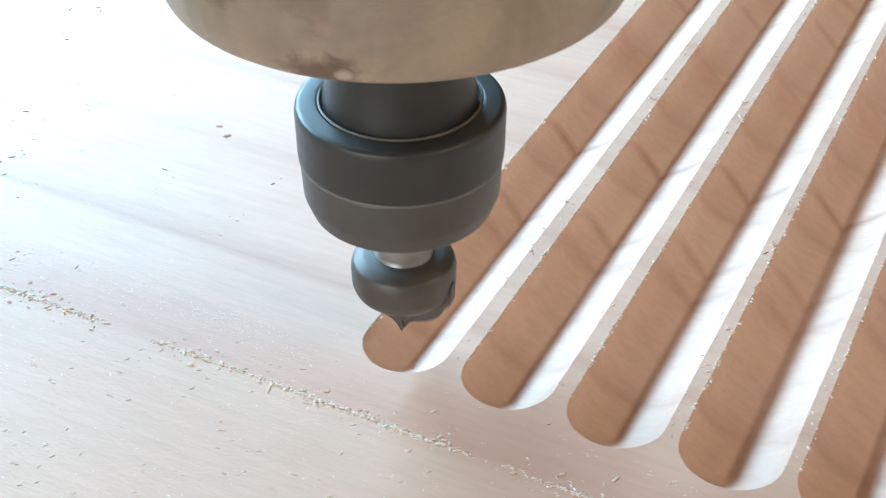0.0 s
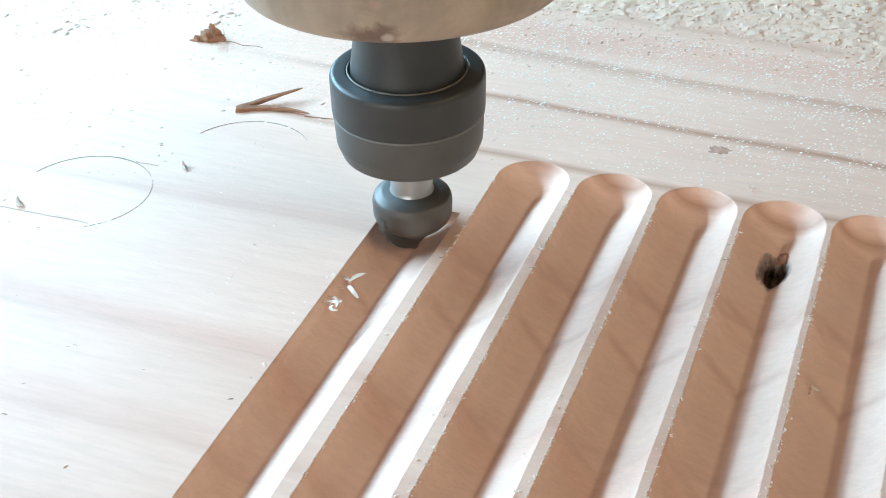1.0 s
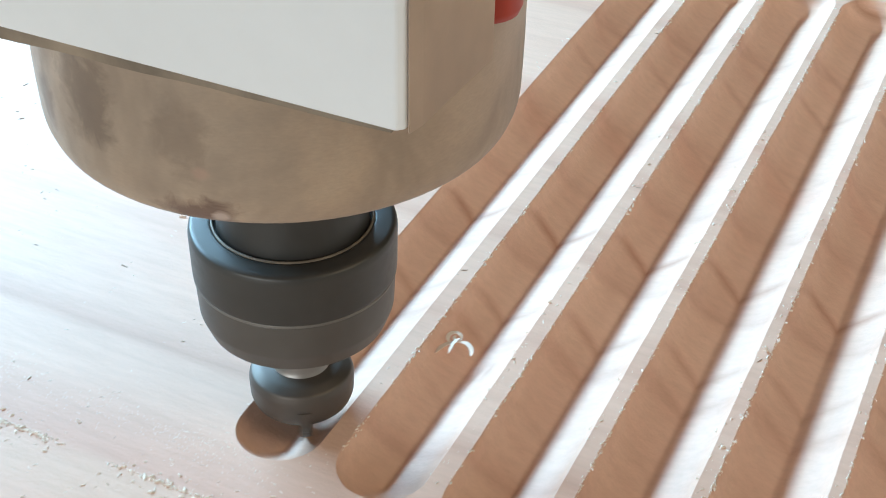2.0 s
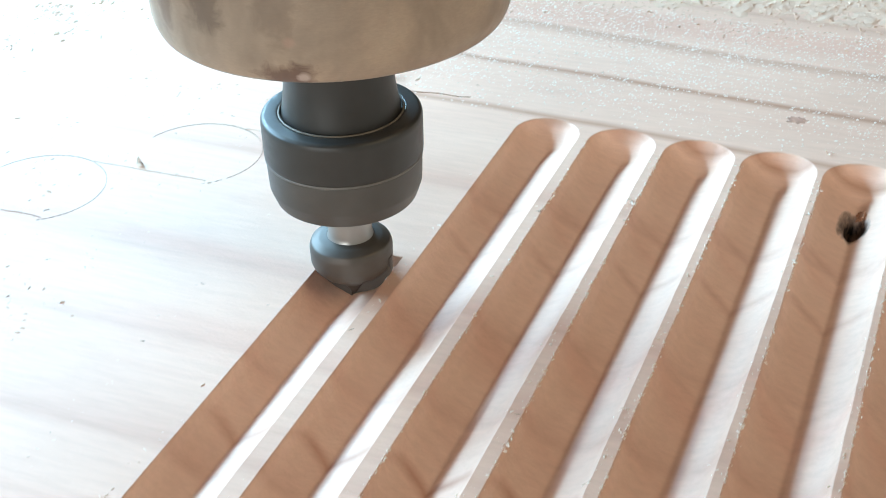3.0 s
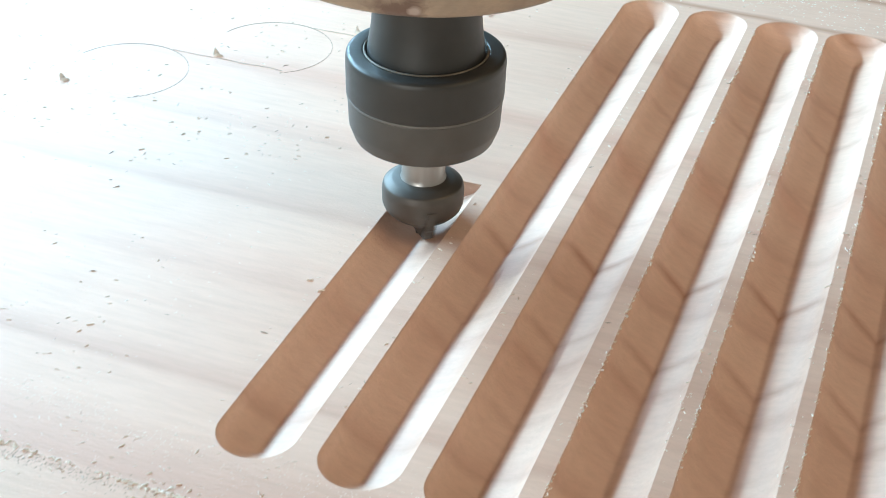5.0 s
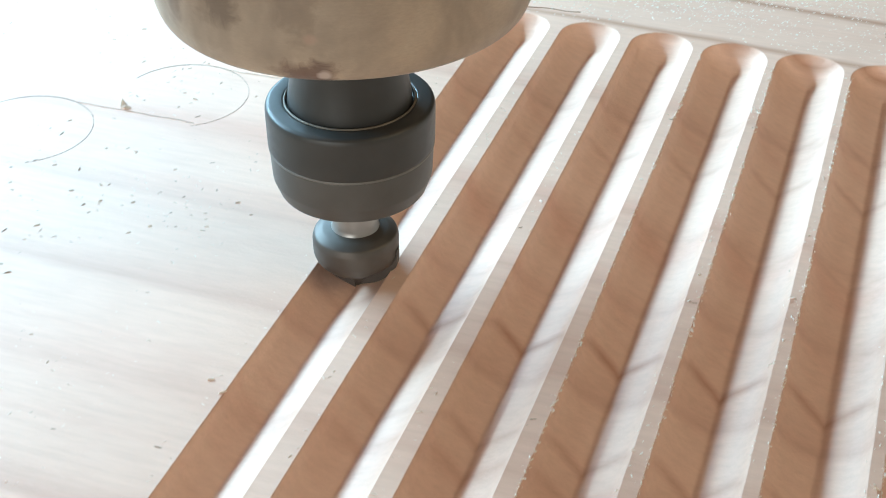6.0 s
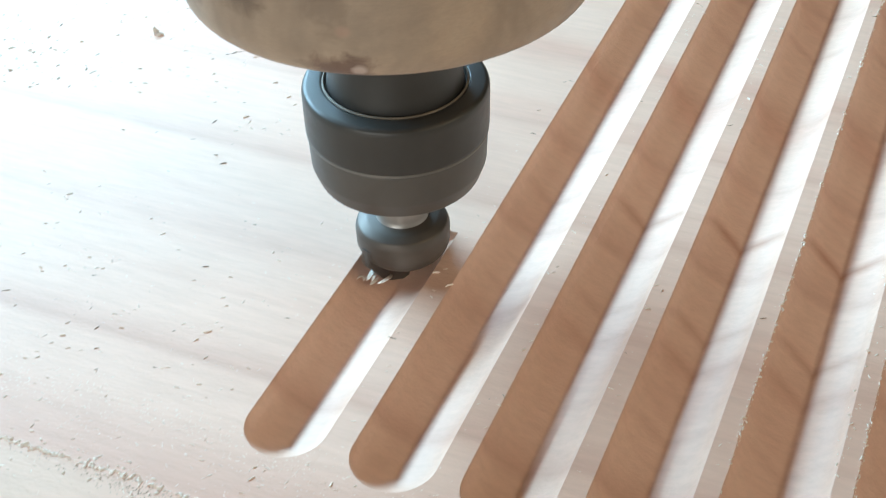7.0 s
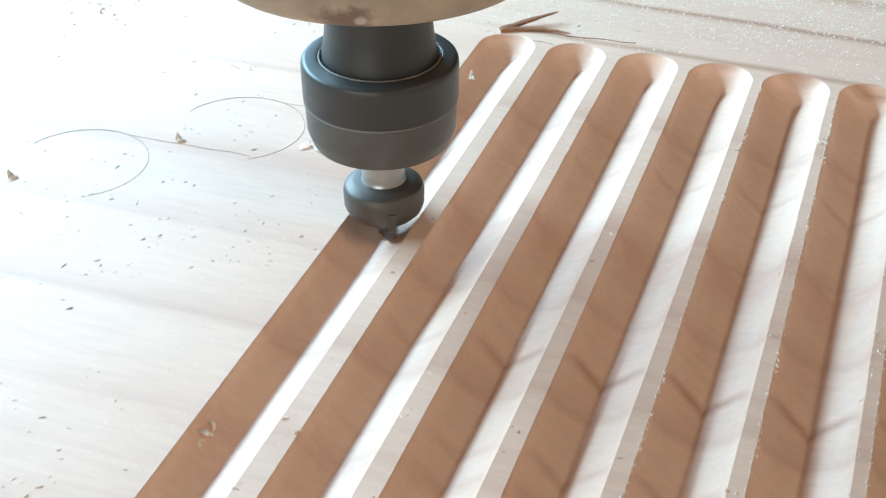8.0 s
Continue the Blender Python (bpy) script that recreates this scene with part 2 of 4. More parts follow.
def brass_material():
    """Dull yellow metal, smeared with brown grime and rubbed bare in places."""
    m, n, l, b = material("dull_brass_housing")
    co = mapped(n, l, (1, 1, 0.7))
    grime = noise_tex(n, l, co, 42, 4, 0.6, 0.4)
    bare = noise_tex(n, l, mapped(n, l, (1, 1, 1)), 130, 3, 0.55)
    fine = noise_tex(n, l, mapped(n, l, (1, 1, 3)), 900, 4, 0.7)
    r = ramp(n, (0.33, (0.36, 0.265, 0.19)), (0.46, (0.52, 0.385, 0.27)), (0.55, (0.62, 0.455, 0.31)), (0.70, (0.70, 0.54, 0.385)))
    l.new(grime, r.inputs["Fac"])
    q = ramp(n, (0.68, (0, 0, 0)), (0.80, (0.35, 0.35, 0.35)))
    l.new(bare, q.inputs["Fac"])
    col = mix(n, l, q.outputs["Color"], r.outputs["Color"], (0.80, 0.64, 0.48))
    col = mix(n, l, mix(n, l, 0.5, fine, (0.6, 0.6, 0.6)), (0.30, 0.24, 0.18), col)
    # old spills: degrees round the axis, height, half width and half height in pitches, depth of the stain, colour
    ragged = noise_tex(n, l, mapped(n, l, (1, 1, 1)), 210, 5, 0.65, 0.5)
    for turn, high, wide, tall, deep, tone in ((-78, 3.15, 0.30, 0.17, 0.9, (0.12, 0.06, 0.045)), (-73, 3.15, 0.07, 0.06, 0.9, (0.62, 0.50, 0.42)), (-104, 3.85, 0.30, 0.42, 0.75, (0.15, 0.105, 0.075)), (-122, 3.55, 0.16, 0.30, 0.6, (0.17, 0.11, 0.08)), (-80, 3.75, 0.22, 0.34, 0.45, (0.17, 0.12, 0.085)), (-76, 3.50, 0.08, 0.06, 0.6, (0.52, 0.33, 0.24))):
        away = n.new("ShaderNodeVectorMath")
        away.operation = "SUBTRACT"
        away.inputs[1].default_value = (1.74 * U * math.cos(radians(turn)), 1.74 * U * math.sin(radians(turn)), high * U)
        l.new(n.new("ShaderNodeTexCoord").outputs["Object"], away.inputs[0])
        size = n.new("ShaderNodeVectorMath")
        size.operation = "MULTIPLY"
        size.inputs[1].default_value = (1 / (wide * U), 1 / (wide * U), 1 / (tall * U))
        l.new(away.outputs[0], size.inputs[0])
        far = n.new("ShaderNodeVectorMath")
        far.operation = "LENGTH"
        l.new(size.outputs[0], far.inputs[0])
        edge = n.new("ShaderNodeMath")
        edge.operation = "MULTIPLY_ADD"
        edge.inputs[1].default_value = 1.6
        l.new(ragged, edge.inputs[0]), l.new(far.outputs["Value"], edge.inputs[2])
        spot = ramp(n, (0.0, (deep, deep, deep)), (0.72, (deep * 0.8, deep * 0.8, deep * 0.8)), (1.0, (0, 0, 0)))
        half = n.new("ShaderNodeMath")
        half.operation = "MULTIPLY"
        half.inputs[1].default_value = 0.55
        l.new(edge.outputs[0], half.inputs[0]), l.new(half.outputs[0], spot.inputs["Fac"])
        col = mix(n, l, spot.outputs["Color"], col, tone)
    l.new(col, b.inputs["Base Color"])
    b.inputs["Metallic"].default_value = 0.28
    q = ramp(n, (0.35, (0.55, 0.55, 0.55)), (0.65, (0.34, 0.34, 0.34)))
    l.new(grime, q.inputs["Fac"])
    l.new(q.outputs["Color"], b.inputs["Roughness"])
    bump(n, l, fine, 0.15, 0.0002, b)
    return m


BRASS = brass_material()
RIM = plain("rubbed_rim", (0.19, 0.155, 0.115), 0.6, 0.2, wear=0.3, scale=200)
SEAM = plain("rubbed_steel_seam", (0.205, 0.187, 0.163), 0.55, 0.4, wear=0.2, scale=120)
WHITE = plain("white_painted_metal", (0.90, 0.90, 0.88), 0.45, wear=0.04, scale=25)
GRIME_AND_GAP = plain("grime_and_shadow_gap", (0.30, 0.23, 0.16), 0.7, wear=0.48, scale=45)
SIDE_SHADE = plain("tan_side_shade", (0.62, 0.47, 0.36), 0.6, wear=0.15, scale=40)
RED = plain("red_rubber", (0.55, 0.06, 0.03), 0.5, wear=0.1)
WALL = plain("dusty_wall", (0.48, 0.40, 0.32), 0.9, wear=0.04, scale=3)
FLOOR = plain("grey_concrete", (0.30, 0.29, 0.27), 0.85, wear=0.12, scale=4, relief=0.001)
BED = plain("fibreboard_bed", (0.36, 0.26, 0.17), 0.85, wear=0.1, scale=30)
FRAME = plain("blue_grey_steel_frame", (0.16, 0.19, 0.22), 0.5, 0.3, wear=0.1, scale=10)
SASH = plain("white_sash", (0.78, 0.78, 0.76), 0.5, wear=0.05, scale=10)


# ---- mesh helpers ----
def mesh_object(name, bm, mat, parent=None, label="", smooth=False):
    me = bpy.data.meshes.new(name)
    bm.to_mesh(me)
    bm.free()
    me.materials.append(mat)
    if smooth:
        me.shade_smooth()
    ob = new(name, me)
    if parent:
        ob.parent = parent
    if label:
        ob["label"] = label
    return ob


def part(name, bm, mat, parent, label="", smooth=False):
    return mesh_object(name, bm, mat, parent, label, smooth)


def box(lo, hi, bevel=0.0):
    bm = bmesh.new()
    bmesh.ops.create_cube(bm, size=1)
    lo, hi = Vector(lo), Vector(hi)
    for v in bm.verts:
        v.co = Vector([lo[i] + (v.co[i] + 0.5) * (hi[i] - lo[i]) for i in range(3)])
    if bevel:
        bmesh.ops.bevel(bm, geom=bm.edges[:], offset=bevel, segments=3, profile=0.5, affect="EDGES")
    return bm


def turned(profile, steps=96):
    """A solid of revolution about z from (radius, height) pairs in pitches."""
    bm = bmesh.new()
    rings = []
    for r, z in profile:
        if r < 1e-6:
            rings.append([bm.verts.new((0, 0, z * U))])
        else:
            rings.append([bm.verts.new((r * U * math.cos(2 * math.pi * i / steps), r * U * math.sin(2 * math.pi * i / steps), z * U)) for i in range(steps)])
    for lo, hi in zip(rings, rings[1:]):
        for i in range(steps):
            j = (i + 1) % steps
            if len(lo) == 1 and len(hi) == 1:
                continue
            if len(lo) == 1:
                bm.faces.new((lo[0], hi[j], hi[i]))
            elif len(hi) == 1:
                bm.faces.new((lo[i], lo[j], hi[0]))
            else:
                bm.faces.new((lo[i], lo[j], hi[j], hi[i]))
    bmesh.ops.recalc_face_normals(bm, faces=bm.faces[:])
    return bm


def rounded(points, radius=0.03, n=4):
    """Rounds the corners of a (radius, height) profile."""
    out = [points[0]]
    for a, b, c in zip(points, points[1:], points[2:]):
        a, b, c = Vector(a), Vector(b), Vector(c)
        d = min(radius, (a - b).length * 0.45, (c - b).length * 0.45)
        p, q = b + (a - b).normalized() * d, b + (c - b).normalized() * d
        for i in range(n + 1):
            s = i / n
            v = p * (1 - s) ** 2 + b * 2 * s * (1 - s) + q * s * s
            out.append((v.x, v.y))
    out.append(points[-1])
    return out


# ---- the room ----
FLOOR_Z = -0.92


def room():
    lo, hi, top, th = (-0.70, -1.7), (1.40, 2.8), 1.9, 0.12
    ob = mesh_object("floor", box((lo[0], lo[1], FLOOR_Z - 0.1), (hi[0], hi[1], FLOOR_Z)), FLOOR)
    tagged(ob, "grey concrete workshop floor", "floor", kind="structure")
    ob = mesh_object("ceiling", box((lo[0], lo[1], top), (hi[0], hi[1], top + 0.1)), WALL)
    tagged(ob, "plain white workshop ceiling", "ceiling", kind="structure")
    walls = (("wall_north", (lo[0], hi[1], FLOOR_Z), (hi[0], hi[1] + th, top)),)
    for name, a, b in walls:
        tagged(mesh_object(name, box(a, b), WALL), "plain whitewashed workshop wall", "wall", kind="structure")
    # two window walls, each of four pieces round one opening
    def joined(pieces):
        bm = bmesh.new()
        for a, b in pieces:
            piece, tmp = box(a, b), bpy.data.meshes.new("piece")
            piece.to_mesh(tmp), piece.free()
            bm.from_mesh(tmp)
        return bm

    y0, y1, z0, z1 = WINDOW_WEST
    w0, w1 = lo[0] - th, lo[0]
    bm = joined((((w0, lo[1], FLOOR_Z), (w1, y0, top)), ((w0, y1, FLOOR_Z), (w1, hi[1], top)), ((w0, y0, FLOOR_Z), (w1, y1, z0)), ((w0, y0, z1), (w1, y1, top))))
    tagged(mesh_object("wall_west", bm, WALL), "whitewashed workshop wall with one wide window", "wall", kind="structure")
    win = tagged(new("window_1"), "wide white workshop window without curtains", "window", kind="structure")
    x, f = lo[0] - 0.09, 0.04
    for a, b in (((x, y0, z0), (x + f, y0 + f, z1)), ((x, y1 - f, z0), (x + f, y1, z1)), ((x, y0 + f, z0), (x + f, y1 - f, z0 + f)), ((x, y0 + f, z1 - f), (x + f, y1 - f, z1))):
        part("window_frame", box(a, b, 0.004), SASH, win)
    # opening and sash made up for the east fill lamp
    y0, y1, z0, z1 = FILL_WINDOW_EAST
    w0, w1 = hi[0], hi[0] + th
    bm = joined((((w0, lo[1], FLOOR_Z), (w1, y0, top)), ((w0, y1, FLOOR_Z), (w1, hi[1], top)), ((w0, y0, FLOOR_Z), (w1, y1, z0)), ((w0, y0, z1), (w1, y1, top))))
    tagged(mesh_object("wall_east", bm, WALL), "whitewashed workshop wall with an added fill window", "wall", kind="structure")
    win = tagged(new("fill_window"), "smaller white window added to hold the warm fill lamp", "window", kind="structure")
    x = hi[0] + 0.05
    for a, b in (((x, y0, z0), (x + f, y0 + f, z1)), ((x, y1 - f, z0), (x + f, y1, z1)), ((x, y0 + f, z0), (x + f, y1 - f, z0 + f)), ((x, y0 + f, z1 - f), (x + f, y1 - f, z1))):
        part("window_frame", box(a, b, 0.004), SASH, win)
    x0, x1, z0, z1 = WINDOW_SOUTH
    w0, w1 = lo[1] - th, lo[1]
    bm = joined((((lo[0], w0, FLOOR_Z), (x0, w1, top)), ((x1, w0, FLOOR_Z), (hi[0], w1, top)), ((x0, w0, FLOOR_Z), (x1, w1, z0)), ((x0, w0, z1), (x1, w1, top))))
    tagged(mesh_object("wall_south", bm, WALL), "whitewashed workshop wall with a small window", "wall", kind="structure")
    win = tagged(new("window_3"), "small white workshop window in a plain wall", "window", kind="structure")
    y = lo[1] - 0.09
    for a, b in (((x0, y, z0), (x0 + f, y + f, z1)), ((x1 - f, y, z0), (x1, y + f, z1)), ((x0 + f, y, z0), (x1 - f, y + f, z0 + f)), ((x0 + f, y, z1 - f), (x1 - f, y + f, z1))):
        part("window_frame", box(a, b, 0.004), SASH, win)


room()


def machine_bed():
    bed = tagged(new("machine_bed"), "fibreboard router bed on a steel frame", "machine bed")
    t = -1.5 * U
    part("bed_top", box((-0.48, -0.35, t - 0.022), (0.50, 0.85, t), 0.002), BED, bed)
    for x in (-0.44, 0.40):
        part("rail", box((x, -0.33, t - 0.102), (x + 0.05, 0.83, t - 0.022), 0.003), FRAME, bed)
        for y in (-0.30, 0.75):
            part("leg", box((x, y, FLOOR_Z), (x + 0.05, y + 0.05, t - 0.102), 0.003), FRAME, bed)
    return bed


machine_bed()

# ---- the wooden board and its grooves ----
DEPTH = 0.37                        # depth of a groove
NEAR, FAR = 2.71, 13.28            # centres of a groove's round ends
FIRST, LAST = -3, 9                # grooves, counted to the right
LO, HI = (-15.0, -5.0), (12.0, 25.0)   # the board's corners
THICK = 1.5
HOLE = (4.01, 12.70)                # middle of the knot hole


# cross-section of a groove: distance from the middle line, height
SECTION = ((0.0, -0.282), (0.02, -0.274), (0.05, -0.261), (0.10, -0.243), (0.16, -0.221), (0.22, -0.194), (0.28, -0.156), (0.33, -0.113), (0.37, -0.060), (0.398, 0.0))


def half_at(k, y):
    """Half the width of groove k: the cut runs a little deeper, so wider, away from the near end and to +x."""
    return min(0.47, 0.3906 + 0.00315 * min(max(y, NEAR), FAR) + 0.0098 * k)


def groove_depth(s, half=0.398):
    """The height of a groove's side: s is 0 on the middle line and 1 at the edge."""
    return profile(min(s, 1.0) * 0.398) * half / 0.398


def profile(r):
    for (r0, z0), (r1, z1) in zip(SECTION, SECTION[1:]):
        if r <= r1:
            return z0 + (z1 - z0) * (r - r0) / (r1 - r0)
    return 0.0


def knot_hole(x, y):
    """How far the knot hole in the fifth groove sinks below the groove's side."""
    q = ((x - HOLE[0]) / 0.10) ** 2 + ((y - HOLE[1]) / 0.22) ** 2
    return 0.30 * math.exp(-q * q)


def board():
    thing = tagged(new("wooden_board"), "pale softwood board with a row of parallel round-ended grooves", "wooden board")
    bm = bmesh.new()
    y_lo, y_hi = NEAR - 1.2, FAR + 1.2
    sides = [NEAR + (FAR - NEAR) * i / 240 for i in range(241)]
    corner = math.degrees(math.atan2(1.2, 0.5))
    turns = sorted({*range(0, 181, 10), corner, 180 - corner})
    fractions = sorted([r / 0.398 for r, z in SECTION] + [0.11, 0.22, 0.39, 0.62, 0.85, 0.97])
    even = sides
    for k in range(FIRST, LAST + 1):
        sides = sorted({*even, *[HOLE[1] + 0.025 * i for i in range(-12, 13)]}) if k == round(HOLE[0]) else even
        # stations: foot on the middle line and outward direction
        st = [((k, y), (1, 0)) for y in sides]
        st += [((k, FAR), (math.cos(radians(a)), math.sin(radians(a)))) for a in turns[1:-1]]
        st += [((k, y), (-1, 0)) for y in reversed(sides)]
        st += [((k, NEAR), (math.cos(radians(180 + a)), math.sin(radians(180 + a)))) for a in turns[1:-1]]
        rings = []
        for s in fractions:
            ring = []
            for (x, y), (dx, dy) in st:
                half = half_at(k, y)
                px, py = x + dx * half * s, y + dy * half * s
                wob = 0.0
                if 0 < s and k > 0:
                    wob = s ** 4 * (0.006 * noise.noise((dx * 2.0, py * 2.3, k * 5.0)) + 0.0045 * noise.noise((dx * 2.0, py * 11.0, k * 9.0)))
                ring.append(bm.verts.new(((px + dx * wob) * U, (py + dy * wob) * U, (groove_depth(s, half) - knot_hole(px, py)) * U)))
            rings.append(ring)
        ring = []
        for (x, y), (dx, dy) in st:
            t = min(0.5 / abs(dx) if abs(dx) > 1e-9 else 9, 1.2 / abs(dy) if abs(dy) > 1e-9 else 9)
            ring.append(bm.verts.new(((x + dx * t) * U, (y + dy * t) * U, 0)))
        rings.append(ring)
        n = len(st)
        for lo, hi in zip(rings, rings[1:]):
            for i in range(n):
                bm.faces.new((lo[i], lo[(i + 1) % n], hi[(i + 1) % n], hi[i])).smooth = hi is not ring
    bmesh.ops.remove_doubles(bm, verts=bm.verts[:], dist=1e-7)

    def quad(x0, y0, x1, y1, z=0.0):
        bm.faces.new([bm.verts.new((x * U, y * U, z * U)) for x, y in ((x0, y0), (x1, y0), (x1, y1), (x0, y1))])

    a, b = FIRST - 0.5, LAST + 0.5
    quad(LO[0], LO[1], HI[0], y_lo), quad(LO[0], y_hi, HI[0], HI[1])
    quad(LO[0], y_lo, a, y_hi), quad(b, y_lo, HI[0], y_hi)
    quad(LO[0], LO[1], HI[0], HI[1], -THICK)
    rim = ((LO[0], LO[1]), (HI[0], LO[1]), (HI[0], HI[1]), (LO[0], HI[1]))
    for (x0, y0), (x1, y1) in zip(rim, rim[1:] + rim[:1]):
        bm.faces.new([bm.verts.new((x * U, y * U, z * U)) for x, y, z in ((x0, y0, 0), (x1, y1, 0), (x1, y1, -THICK), (x0, y0, -THICK))])
    bmesh.ops.recalc_face_normals(bm, faces=bm.faces[:])
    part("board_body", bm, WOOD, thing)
    return thing


BOARD = board()

# wood that still fills the four grooves cut during the clip, in short lengths
LENGTHS = 24


def uncut_lengths(k):
    """The lengths of wood that fill groove k: (start, end, object)."""
    near_r, far_r = half_at(k, NEAR), half_at(k, FAR)
    lo, hi = NEAR - near_r, FAR + far_r
    made = []
    for i in range(LENGTHS):
        a, b = lo + (hi - lo) * i / LENGTHS, lo + (hi - lo) * (i + 1) / LENGTHS
        bm = bmesh.new()
        left, right = [], []
        bow = [math.sin(radians(v)) for v in (0, 10, 20, 30, 40, 50, 60, math.degrees(math.atan2(1.2, 0.5)), 70, 80, 90)]
        stations = {a, b, *[NEAR - near_r * v for v in bow], *[FAR + far_r * v for v in bow]}
        for y in sorted(v for v in stations if a - 1e-9 <= v <= b + 1e-9):
            over = max(NEAR - y, y - FAR, 0)
            h = math.sqrt(max(half_at(k, y) ** 2 - over ** 2, 1e-7))
            left.append((k - h, y)), right.append((k + h, y))
        loop = right + left[::-1]
        top = [bm.verts.new((x * U, y * U, -0.000003)) for x, y in loop]
        low = [bm.verts.new((x * U, y * U, -0.95 * DEPTH * U)) for x, y in loop]
        bm.faces.new(top), bm.faces.new(low[::-1])
        for p in range(len(loop)):
            q = (p + 1) % len(loop)
            bm.faces.new((top[q], top[p], low[p], low[q]))
        bmesh.ops.recalc_face_normals(bm, faces=bm.faces[:])
        made.append((a, b, part("uncut_wood", bm, WOOD, BOARD)))
    return made


UNCUT = {k: uncut_lengths(k) for k in (0, -1, -2, -3)}

# ---- marks and flaws of the board ----
def in_groove(x, y, margin=0.0):
    """The groove that covers the place, or None."""
    k = round(x)
    if not FIRST <= k <= LAST:
        return None
    over = max(NEAR - y, y - FAR, 0)
    return k if math.hypot(x - k, over) < half_at(k, y) + margin else None


def surface(x, y):
    k = in_groove(x, y)
    if k is None:
        return 0.0
    half = half_at(k, y)
    return groove_depth(math.hypot(x - k, max(NEAR - y, y - FAR, 0)) / half, half)


def scored_rings():
    """Four lightly scored rings, with the stretches that lie on uncut wood kept on it."""
    strips = {}
    for j in range(0, 4):
        cx, cy, r = -2.61 - 1.435 * j, 12.74 - 1.42 * j, 0.82
        last = (-9, 0)
        for i in range(240):
            a0, a1 = 2 * math.pi * i / 240, 2 * math.pi * (i + 1) / 240
            off = (math.degrees(a0) + 98) % 360 - 180
            deep = math.exp(-(off / (50 if off > 0 else 26)) ** 2) * (0.9 + 0.5 * noise.noise((math.cos(a0) * 1.3 + j * 7, math.sin(a0) * 1.3, 3.0)))
            if deep < 0.06 and not (j > 0 and -140 < off < 0 and i % 4):
                continue
            w = 0.0018 + 0.0132 * min(1.1, deep) * (0.7 + 0.4 * noise.noise((i * 0.4, j, 1.0)))
            x, y = cx + r * math.cos(a0), cy + r * math.sin(a0)
            k = in_groove(x, y, 0.02)
            home = None
            if k is not None:
                if k not in UNCUT:
                    continue
                home = next((ob for a, b, ob in UNCUT[k] if a <= y <= b), None)
                if home is None or in_groove(x, y, -0.02) is None:
                    continue
            key = (home, j) if home else (None, j, last[1] if last[0] == i - 1 else i)
            last = (i, key[2]) if not home else (-9, 0)
            strips.setdefault(key, []).append((cx, cy, r, a0, a1, w))
    for (home, *_), rows in strips.items():
        bm = bmesh.new()
        for cx, cy, r, a0, a1, w in rows:
            ring = [(r - w, a0), (r + w, a0), (r + w, a1), (r - w, a1)]
            low = [bm.verts.new(((cx + q * math.cos(a)) * U, (cy + q * math.sin(a)) * U, 0.00003)) for q, a in ring]
            mid = [bm.verts.new(((cx + r * math.cos(a)) * U, (cy + r * math.sin(a)) * U, 0.00012)) for a in (a0, a1)]
            bm.faces.new((low[0], mid[0], mid[1], low[3])), bm.faces.new((mid[0], low[1], low[2], mid[1]))
        part("scored_line", bm, SCORE, home or BOARD, "thin scored arc with raised fibres")


scored_rings()


def patch(name, cx, cy, rx, ry, mat, label, lift, rag, seed, sink=0.0):
    """A ragged spot that follows the board's face or a groove's side."""
    bm = bmesh.new()
    rows = []
    for ring in range(0, 7):
        s = ring / 6
        row = []
        for i in range(40):
            a = 2 * math.pi * i / 40
            q = s * (1 + rag * noise.noise((math.cos(a) * 2.2, math.sin(a) * 2.2, seed)) + rag * 0.6 * noise.noise((math.cos(a) * 6, math.sin(a) * 6, seed + 4)))
            x, y = cx + rx * q * math.cos(a), cy + ry * q * math.sin(a)
            z = surface(x, y) + lift * (1 - s ** 6) - sink * (1 - s * s)
            row.append(bm.verts.new((x * U, y * U, z * U)))
        rows.append(row)
    for lo, hi in zip(rows, rows[1:]):
        for i in range(40):
            bm.faces.new((lo[i], lo[(i + 1) % 40], hi[(i + 1) % 40], hi[i]))
    bmesh.ops.remove_doubles(bm, verts=bm.verts[:], dist=1e-7)
    return part(name, bm, mat, BOARD, label)


patch("knot", 2.99, 14.68, 0.13, 0.10, KNOT, "small reddish-brown knot", 0.004, 0.5, 2.0)
patch("torn_bark", 4.06, 12.99, 0.055, 0.12, BARK, "torn reddish bark at the hole", 0.03, 0.6, 9.0)


# ---- loose wood ----
SPECK = plain("brown_specks", (0.34, 0.235, 0.165), 0.9, wear=0.2, scale=400)


def lump(bm, x, y, z, sx, sy, sz, turn, rng, tip=0.0):
    """One irregular crumb or sliver, ten faces or so."""
    c, s = math.cos(turn), math.sin(turn)
    pts = []
    for px, py, pz in ((-1, -0.7, 0), (1, -0.6, 0), (1.1, 0.7, 0), (-0.9, 0.8, 0), (-0.6, -0.3, 1), (0.7, -0.2, 0.9), (0.5, 0.4, 1), (-0.5, 0.3, 0.8)):
        qx, qy = px * sx * rng.uniform(0.6, 1.1), py * sy * rng.uniform(0.6, 1.1)
        pts.append(((x + qx * c - qy * s) * U, (y + qx * s + qy * c) * U, (z + pz * sz * 0.65 * rng.uniform(0.6, 1.2) + tip * px * sx) * U))
    return pts


FACES = ((0, 1, 5, 4), (1, 2, 6, 5), (2, 3, 7, 6), (3, 0, 4, 7), (4, 5, 6, 7))


def scatter(name, mat, label, rows):
    verts, faces = [], []
    for pts in rows:
        n = len(verts)
        verts += pts
        faces += [tuple(n + i for i in f) for f in FACES]
    me = bpy.data.meshes.new(name)
    me.from_pydata(verts, [], faces)
    me.materials.append(mat)
    return tagged(new(name, me), label, "sawdust", kind="stuff")


